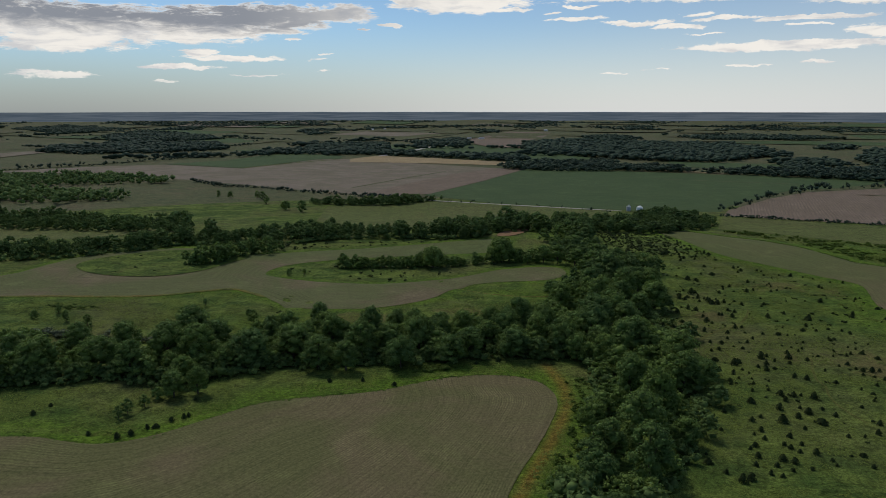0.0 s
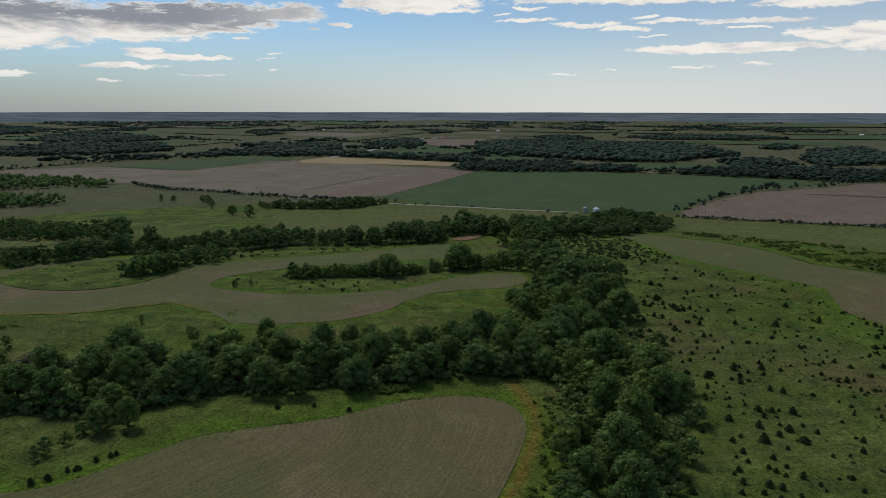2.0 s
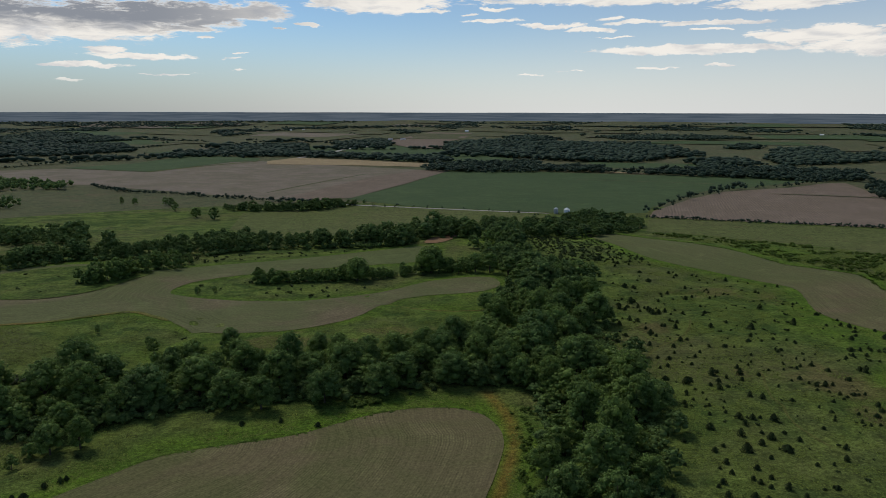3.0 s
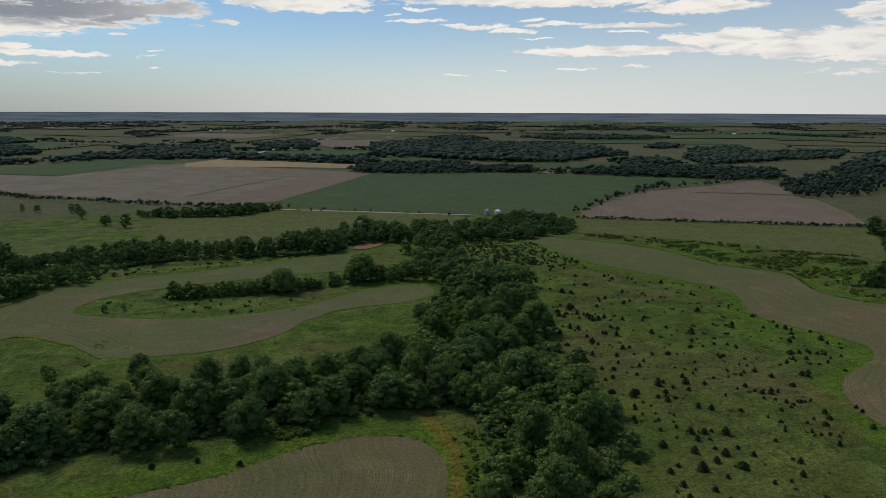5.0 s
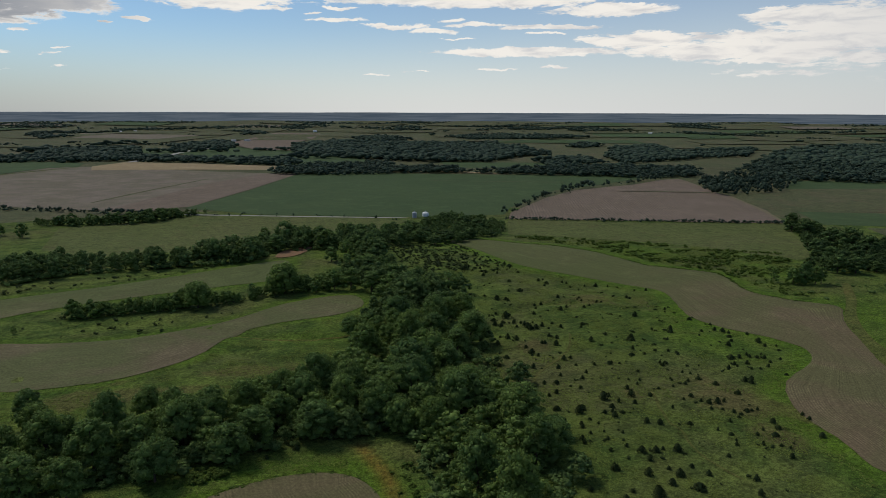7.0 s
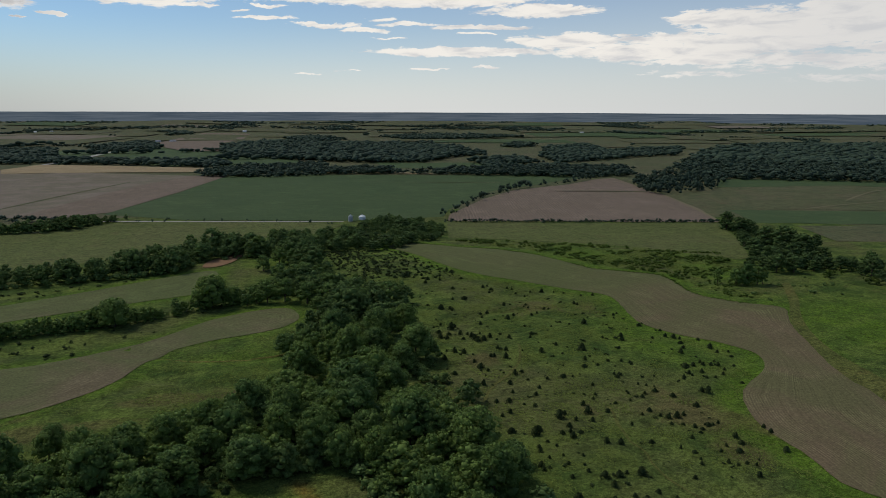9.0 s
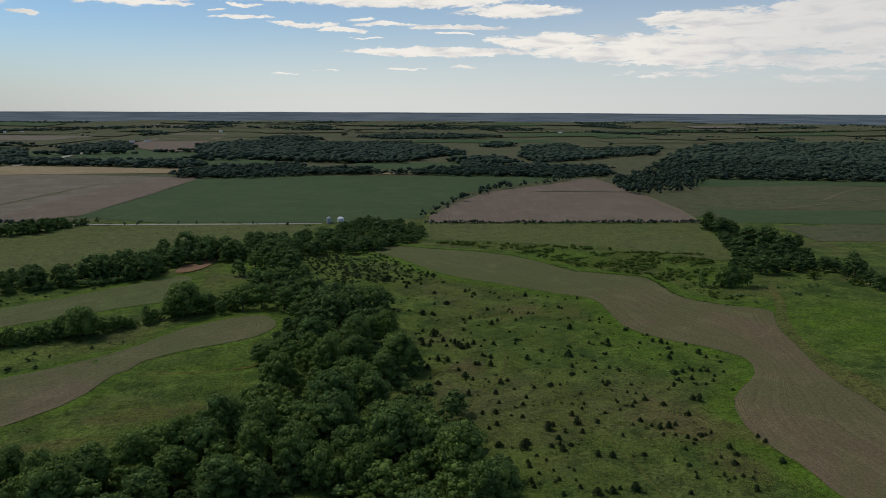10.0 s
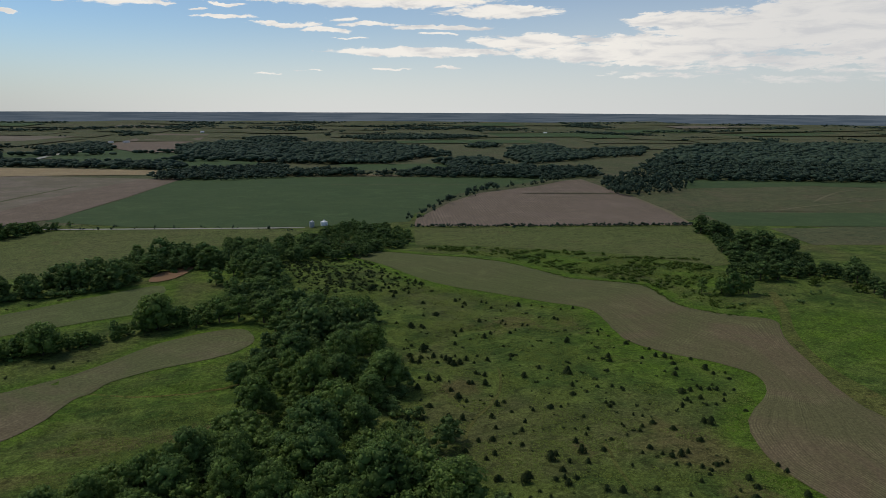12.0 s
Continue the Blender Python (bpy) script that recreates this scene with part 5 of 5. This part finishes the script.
cedars([(73.9, 157.6, 1.4), (76.4, 158.7, 1.0), (85.0, 160.1, 0.7), (82.5, 161.3, 0.8), (71.3, 161.6, 0.8), (88.9, 163.0, 0.8), (94.2, 163.6, 0.8), (110.2, 164.4, 0.7), (101.3, 165.3, 0.5), (85.9, 165.4, 1.0), (80.6, 165.6, 0.8), (68.7, 166.7, 1.0), (91.4, 167.1, 1.0), (101.6, 167.9, 0.7), (88.9, 168.5, 1.0), (83.2, 170.2, 1.0), (111.1, 170.3, 0.9), (107.9, 170.3, 0.4), (69.8, 171.2, 0.5), (99.3, 171.6, 1.0), (95.5, 172.7, 0.7), (67.5, 172.9, 1.0), (83.0, 174.5, 0.7), (94.1, 174.9, 0.8), (84.9, 176.0, 1.1), (98.0, 176.8, 0.8), (93.3, 177.0, 0.8), (89.4, 180.1, 0.7), (97.0, 181.4, 1.0), (118.1, 181.4, 0.6), (113.5, 181.6, 0.6), (87.7, 182.9, 0.6)])
cedars([(122.9, 183.3, 1.0), (90.6, 185.1, 0.9), (79.4, 185.6, 0.7), (103.7, 186.3, 0.8), (127.0, 189.2, 1.0), (110.6, 190.1, 1.4), (99.5, 190.9, 1.5), (90.7, 191.3, 0.9), (94.4, 193.9, 0.8), (105.7, 194.0, 1.2), (117.4, 195.1, 0.8), (110.1, 197.0, 1.4), (84.9, 197.6, 0.9), (102.6, 199.5, 1.4), (115.8, 199.7, 0.8), (109.4, 200.5, 0.6), (128.8, 201.3, 0.8), (95.9, 204.4, 1.4), (107.6, 206.0, 1.0), (114.5, 210.1, 0.7), (96.0, 219.7, 0.8), (100.4, 228.6, 0.8), (113.5, 232.3, 0.9), (97.1, 232.6, 0.7), (104.5, 238.0, 1.4)])
for x, y in [(-91, 181), (-88, 183), (-85, 187), (-83, 188), (-80, 192), (-77, 194), (-76, 195), (-78, 207), (-16, 218), (-27, 222), (-38, 221), (-100, 183), (-121, 202), (-123, 196), (12, 238), (20, 241), (30, 244)]:
    plant(CEDARS, x, y, rng.uniform(0.5, 0.9), rng, "cedar shrubs on the field margin", "small dark cedar shrub on the grassy field margin")

small = []
for outline, gap in (([(-216, 398), (-184, 376), (-150, 377), (-128, 404), (-120, 425), (-168, 446), (-210, 420)], 13),
                     ([(-96, 380), (-60, 364), (-25, 361), (14, 378), (31, 392), (60, 404), (40, 408), (0, 392), (-55, 396), (-92, 396)], 9),
                     ([(-168, 462), (-119, 436), (-89, 446), (-32, 463), (20, 486), (-40, 474), (-100, 464)], 7),
                     ([(-120, 318), (-60, 296), (10, 310), (40, 350), (0, 340), (-30, 305), (-70, 305)], 22),
                     ([(112, 425), (168, 420), (162, 515), (112, 520)], 4.6),
                     ([(108, 430), (150, 440), (150, 515), (112, 520)], 5.2)):
    small += scatter(outline, gap, rng, 0.48)
woodland("shrub_scatter", "tiny dark saplings dotted over the pasture", scatter([(96, 215), (120, 165), (165, 215), (200, 265), (205, 340), (165, 400), (112, 400), (95, 300)], 9.5, rng, 0.5), 0.85, SHRUB_LUMPS, CEDAR, 0.6, "shrubs", 1.2)
woodland("shrub_scatter", "many small dark shrubs dotted over rough grass", small, 1.5, SHRUB_LUMPS, CEDAR, 0.6, "shrubs", 1.25)

# ---- scrub on the slope beyond the ridge field ----
SCRUB = [(213, 537), (268, 508), (322, 455), (344, 395), (316, 350), (283, 318), (272, 330), (273, 354), (281, 375), (264, 403), (254, 416), (247, 470)]
rows = []
for x, y in scatter(SCRUB, 3.9, rng, 0.5):
    if noise.noise(((x * 0.92 + y * 0.39) / 26, (y * 0.92 - x * 0.39) / 9, 0.7)) > -0.14:
        rows.append((x, y))
rows += along([(310, 447), (335, 435), (353, 420)], 1.3, rng, 1.5) + along([(262, 402), (272, 393), (279, 382), (275, 365)], 1.8, rng, 1.8)
woodland("scrub", "rows of low green scrub bushes on rough grass", rows, 2.1, SHRUB_LUMPS, SCRUB_LEAF, 0.6, "scrub", 1.4)

fringe_rng = np.random.default_rng(64)
woodland("grass_fringe", "dark tall grass bank along the ridge field", along(RIDGE[1:16], 0.9, fringe_rng, 0.5), 0.6, SHRUB_LUMPS, SCRUB_LEAF, 0.5, "grass", 2.4)
woodland("grass_fringe", "dark tall grass along the crop field edge", along(NEAR[1:20], 1.0, fringe_rng, 0.5), 0.32, SHRUB_LUMPS, SCRUB_LEAF, 0.5, "grass", 3.2)
strip_rng = np.random.default_rng(91)
woodland("willow_thicket", "greyish green willow thicket behind the tree belt", along([(-176, 268), (-158, 270), (-138, 268), (-118, 264), (-104, 263)], 1.6, strip_rng, 2.4), 3.4, SHRUB_LUMPS, WILLOW, 0.4, "thicket", 1.3)
woodland("weed_patch", "dark low weed patch in the pasture", along([(-186, 312), (-176, 314), (-164, 311), (-176, 308)], 0.8, strip_rng, 2.2), 1.2, SHRUB_LUMPS, SCRUB_LEAF, 0.4, "weeds", 1.6)

# ---- single trees ----
LONE = [tree_proto(60 + i, 13.0, 7.4, 0.8, 40, 130, 0.6, LEAF, "broadleaf_tree", "tall round-crowned green tree standing clear of the belt", "tree") for i in range(2)]
for k, (x, y, size) in enumerate([(35, 410, 1.22), (-6, 395, 0.98)]):
    plant(LONE[k:k + 1], x, y, size, rng, "trees of the field islands")
for x, y, size in [(-54, 398, 0.4), (-44, 395, 0.45), (-31, 398, 0.5), (-21, 395, 0.5), (-13, 401, 0.6), (2, 398, 0.5), (10, 399, 0.45), (19, 404, 0.55), (45, 413, 0.55), (54, 415, 0.6), (62, 420, 0.7),
                   (-146, 401, 0.62), (-138, 406, 0.7), (-133, 413, 0.75), (-131, 425, 0.7), (-113, 442, 0.85), (-105, 446, 0.6), (-121, 436, 0.7)]:
    plant(SLIM, x, y, size, rng, "trees of the field islands", "small bushy green tree on a grassy field island")
woodland("hedgerow", "bushy green hedge line on a grassy field island", along([(-60, 394), (-27, 396), (-8, 398), (15, 402), (34, 411), (52, 415), (72, 424)], 1.1, rng, 2.0), 5.8, MID_LUMPS, LEAF, 0.35, "hedge", 1.2)
woodland("hedgerow", "bushy green thicket on a grassy field island", along([(-148, 400), (-136, 408), (-130, 424), (-112, 441)], 1.7, rng, 2.8), 8.5, MID_LUMPS, LEAF, 0.35, "hedge")
for x, y, size in [(-85, 376, 0.3), (-77, 378, 0.3), (-82, 291, 0.5), (-86, 298, 0.35), (-181, 298, 0.4), (-173, 303, 0.35), (-165, 294, 0.4), (-152, 287, 0.45), (-131, 276, 0.35), (-112, 318, 0.3), (-93, 204, 0.38), (-96, 199, 0.42), (-91, 210, 0.4), (-88, 214, 0.6), (-97, 195, 0.3)]:
    plant(SLIM, x, y, size, rng, "young trees along the gullies", "young light green tree beside a grassy gully")
for x, y, size in [(286, 351, 0.62), (294, 346, 0.75), (299, 343, 0.82), (304, 341, 0.8), (308, 341, 0.68), (303, 349, 0.7)]:
    plant(SLIM, x, y, size, rng, "trees of the clump by the track", "green tree in a small clump beside the grass track")
for x, y, size in [(-207, 775, 0.8), (-200, 770, 0.7), (-185, 728, 0.85), (-156, 686, 0.9), (-136, 669, 0.95), (-253, 785, 0.6), (-240, 785, 0.6), (-220, 568, 1.1), (-212, 566, 1.0)]:
    plant(SLIM, x, y, size, rng, "trees in the hill pasture", "lone green tree in the hill pasture")


# ---- weeds and tall grass clumps, past counting ----
def tufts(name, label, outline, count, size, mat, seed):
    r = np.random.default_rng(seed)
    xs, ys = [p[0] for p in outline], [p[1] for p in outline]
    spots = []
    while len(spots) < count:
        x, y = r.uniform(min(xs), max(xs)), r.uniform(min(ys), max(ys))
        if inside(x, y, outline) and noise.noise((x / 11, y / 11, seed)) + 0.6 * noise.noise((x / 37, y / 37, seed + 2)) > 0.02:
            spots.append((x, y, height(x, y)))
    p = np.array(spots)
    n = len(p)
    pieces = []
    for k in range(3):
        q = p + np.stack([r.normal(size=n) * size * 0.5, r.normal(size=n) * size * 0.5, np.full(n, size * 0.2)], 1)
        pieces.append(cards(r, q, np.tile([0.0, 0.0, 1.0], (n, 1)), size, 0.28))
    return tagged(new(name, fast_mesh(name, *join(pieces), mat, False)), label, "grass", kind="stuff")


tufts("weed_clumps", "tall weeds and grass clumps in the cedar pasture", [(60, 150), (100, 140), (150, 165), (165, 215), (200, 250), (212, 275), (196, 310), (210, 352), (170, 440), (118, 440), (95, 300), (88, 230)], 20000, 0.42, WEED_LEAF, 3)
tufts("weed_clumps", "tall weeds between the scrub bushes", SCRUB, 5000, 0.6, WEED_LEAF, 13)
tufts("weed_clumps", "tall weeds on the margin between field and trees", [(-170, 190), (-96, 182), (-78, 190), (-59, 207), (-24, 216), (3, 230), (28, 230), (38, 215), (36, 195), (20, 155), (26, 150), (40, 190), (45, 240), (0, 240), (-70, 228), (-170, 214)], 6000, 0.42, WEED_LEAF, 7)
tufts("weed_clumps", "tall weeds in the pasture behind the tree belt", [(-200, 262), (-100, 262), (-40, 268), (50, 290), (62, 360), (30, 358), (-4, 326), (-48, 306), (-80, 318), (-110, 345), (-200, 328)], 9000, 0.45, WEED_LEAF, 9)


# ---- strips: lanes, trails, margins ----
def strip(name, line, wide, mat, label, category, lift=0.3):
    left, right = [], []
    for i, (x, y) in enumerate(line):
        ax, ay = line[max(i - 1, 0)]
        bx, by = line[min(i + 1, len(line) - 1)]
        n = math.hypot(bx - ax, by - ay)
        nx, ny = -(by - ay) / n * wide / 2, (bx - ax) / n * wide / 2
        left.append((x + nx, y + ny))
        right.append((x - nx, y - ny))
    return sheet(name, left + right[::-1], mat, label, lift, 1, category, 0.7 if wide < 4 and abs(line[0][1]) < 600 else 0.0)


strip("gravel_lane", [(-22, 761), (-12, 757), (72, 721), (175, 678)], 5, GRAVEL, "pale gravel lane along the crop field", "lane")
strip("gravel_road", [(-135, 1480), (-105, 1565), (-75, 1660), (-30, 1875), (15, 1945)], 14, GRAVEL, "distant pale gravel road", "road")
strip("grass_strip", [(480, 809), (527, 788), (590, 754)], 5, PALE, "grassy terrace strip across the bare field", "grass", 0.6)
strip("footpath", [(136, 246), (134, 241), (130, 233), (127, 225), (127, 219), (122, 205), (124, 190)], 0.9, TRACK_GRASS, "narrow trodden trail through pasture grass", "trail", 0.12)
strip("footpath", [(140, 309), (133, 295), (125, 285), (108, 273), (98, 259)], 1.0, TRACK_GRASS, "narrow trodden trail through pasture grass", "trail", 0.12)
strip("cattle_trail", [(2, 354), (14, 346), (24, 338.5), (45, 333.5), (60, 339)], 1.1, ORANGE_GRASS, "pale eroded cattle trail along a small gully", "trail", 0.15)
strip("grass_margin", [(-290, 326), (-218, 331), (-162, 330), (-135, 333), (-116, 344), (-107, 347), (-98, 340), (-87, 330)], 2.4, ORANGE_GRASS, "dry grass margin of the terraced field", "grass", 0.22)
strip("grass_strip", [(-117, 877), (-67, 984), (5, 1120)], 5, PALE, "thin green grass strip across the tilled field", "grass", 0.35)
strip("grass_strip", [(-345, 1175), (-285, 1285), (-200, 1405)], 8, HAY, "thin green boundary strip above the tilled field", "grass", 0.35)
strip("stubble_strip", [(270, 1175), (365, 1140), (445, 1070)], 14, TAN, "pale tan stubble strip behind the green crop", "stubble", 0.35)
sheet("tilled_field", [(-61, 801), (-16, 818), (51, 961), (137, 1163), (81, 1174), (5, 1052), (-48, 931), (-95, 812)], BARE_PINK, "lighter pinkish tilled plot beside the green crop", lift=0.3, rounds=0)
strip("farm_track", [(730, 605), (795, 635), (860, 660), (915, 655), (915, 615)], 2.2, PALE_TRACK, "pale looping farm track on fallow land", "track", 0.4)
strip("farm_track", [(628, 576), (690, 584), (788, 585), (855, 581)], 2.4, PALE_TRACK, "pale farm track on fallow land", "track", 0.4)
strip("farm_track", [(593, 758), (561, 685), (523, 609), (485, 544)], 3, PALE_TRACK, "pale dirt track along the bare field", "track", 0.35)
rng = np.random.default_rng(77)
woodland("weed_patch", "low leafy weed thicket on the field margin", along([(-14, 233), (-6, 236), (2, 234), (-5, 231)], 0.9, rng, 1.8), 1.6, SHRUB_LUMPS, SCRUB_LEAF, 0.4, "weeds", 1.5)
woodland("weed_patch", "low leafy weeds between the field and the trees", along([(24, 152), (31, 165), (37, 180), (41, 196), (44, 212), (46, 228)], 1.1, rng, 1.6), 1.3, SHRUB_LUMPS, SCRUB_LEAF, 0.5, "weeds", 1.4)
strip("grass_strip", [(300, 1000), (380, 965), (470, 925)], 6, PALE, "faint grassy strip in the crop field", "grass", 0.35)


# ---- grain bins and far buildings ----
def lathe(profile, sides=28):
    bm = bmesh.new()
    rings = []
    for r, z in profile:
        rings.append([bm.verts.new((r * math.cos(2 * math.pi * k / sides), r * math.sin(2 * math.pi * k / sides), z)) for k in range(sides)])
    for a, b in zip(rings, rings[1:]):
        for k in range(sides):
            n = (k + 1) % sides
            bm.faces.new((a[k], a[n], b[n], b[k]))
    bm.faces.new(rings[-1])
    return bm


def part(name, bm, mat, parent, label=""):
    me = bpy.data.meshes.new(name)
    bm.to_mesh(me)
    bm.free()
    me.materials.append(mat)
    ob = new(name, me)
    ob.parent = parent
    return tagged(ob, label)


def grain_bin(x, y, radius, wall, mat, label):
    root = new("grain_bin")
    profile = []
    rings = max(4, int(wall / 0.8))
    for i in range(rings):
        z = wall * i / rings
        profile += [(radius, z), (radius, z + wall / rings * 0.86), (radius * 0.985, z + wall / rings * 0.93)]
    profile.append((radius, wall))
    part("body", lathe(profile), mat, root)
    rise = radius * 0.5
    part("roof", lathe([(radius * 1.04, wall - 0.1), (radius * 1.04, wall + 0.05), (radius * 0.5, wall + rise * 0.55), (0.45, wall + rise)]), mat, root)
    part("vent_cap", lathe([(0.5, wall + rise - 0.05), (0.5, wall + rise + 0.35), (0.65, wall + rise + 0.4), (0.1, wall + rise + 0.65)], 14), STEEL, root, "small round steel vent cap")
    door = bmesh.new()
    bmesh.ops.create_cube(door, size=1.0, matrix=Matrix.Translation((0, -radius, 1.1)) @ Matrix.Diagonal((0.9, 0.16, 1.7, 1)))
    bmesh.ops.bevel(door, geom=door.edges[:], offset=0.04, segments=1)
    part("door", door, STEEL, root)
    root.matrix_basis = pose(x, y, height(x, y) - 0.05, 0, 0, 15)
    tagged(root, label, "grain bin")


grain_bin(182, 680, 2.1, 4.6, STEEL, "tall grey galvanised steel grain bin beside the lane")
grain_bin(194, 684, 3.0, 3.2, WHITE, "squat white steel grain bin with a conical roof")


def farm_house(x, y, long, deep, wall, turn, roof_mat, label, name="farm_house"):
    root = new(name)
    body = bmesh.new()
    bmesh.ops.create_cube(body, size=1.0, matrix=Matrix.Translation((0, 0, wall / 2)) @ Matrix.Diagonal((long, deep, wall, 1)))
    part("wall", body, WHITE, root)
    roof = bmesh.new()
    e, h = 0.5, deep * 0.36
    pts = [(-long / 2 - e, -deep / 2 - e, wall - 0.1), (long / 2 + e, -deep / 2 - e, wall - 0.1), (long / 2 + e, 0, wall + h), (-long / 2 - e, 0, wall + h), (-long / 2 - e, deep / 2 + e, wall - 0.1), (long / 2 + e, deep / 2 + e, wall - 0.1)]
    v = [roof.verts.new(p) for p in pts]
    for f in ((0, 1, 2, 3), (3, 2, 5, 4), (0, 3, 4), (1, 5, 2), (0, 4, 5, 1)):
        roof.faces.new([v[i] for i in f])
    part("roof", roof, roof_mat, root)
    for k in range(3):
        w = bmesh.new()
        bmesh.ops.create_cube(w, size=1.0, matrix=Matrix.Translation((long * (k - 1) * 0.3, -deep / 2, wall * 0.55)) @ Matrix.Diagonal((1.2, 0.12, 1.4, 1)))
        part("window", w, ROOF, root)
    root.matrix_basis = pose(x, y, height(x, y) - 0.2, 0, 0, turn)
    tagged(root, label, "house" if name == "farm_house" else "barn")


farm_house(85, 2290, 14, 8, 4.5, -10, ROOF, "white farm house with a grey roof among trees")
farm_house(125, 2300, 17, 8, 4.5, 20, ROOF, "long white barn beside the farm house", "barn")
farm_house(420, 2900, 13, 7, 4, 10, WHITE, "distant white barn on the plain", "barn")
farm_house(-300, 3000, 14, 7, 4, 10, WHITE, "distant white barn on the plain", "barn")
farm_house(-250, 3050, 11, 7, 4, -30, ROOF, "distant white farm house on the plain")
farm_house(1600, 2350, 13, 7, 4, -20, WHITE, "distant white barn near the far woods", "barn")


# ---- field fence along the lane ----
def fence(line, gap, label):
    root = new("fence")
    post = bmesh.new()
    bmesh.ops.create_cone(post, segments=7, radius1=0.09, radius2=0.07, depth=1.6, cap_ends=True, matrix=Matrix.Translation((0, 0, 0.6)))
    me = bpy.data.meshes.new("post")
    post.to_mesh(me)
    post.free()
    me.materials.append(WOODPOST)
    for (ax, ay), (bx, by) in zip(line, line[1:]):
        n = int(math.hypot(bx - ax, by - ay) / gap)
        for i in range(n):
            x, y = ax + (bx - ax) * i / n, ay + (by - ay) * i / n
            ob = new("post", me)
            ob.parent = root
            ob.matrix_basis = pose(x, y, height(x, y))
    tagged(root, label, "fence")


fence([(-12, 753), (72, 717), (172, 674)], 6, "weathered wooden post fence along the gravel lane")
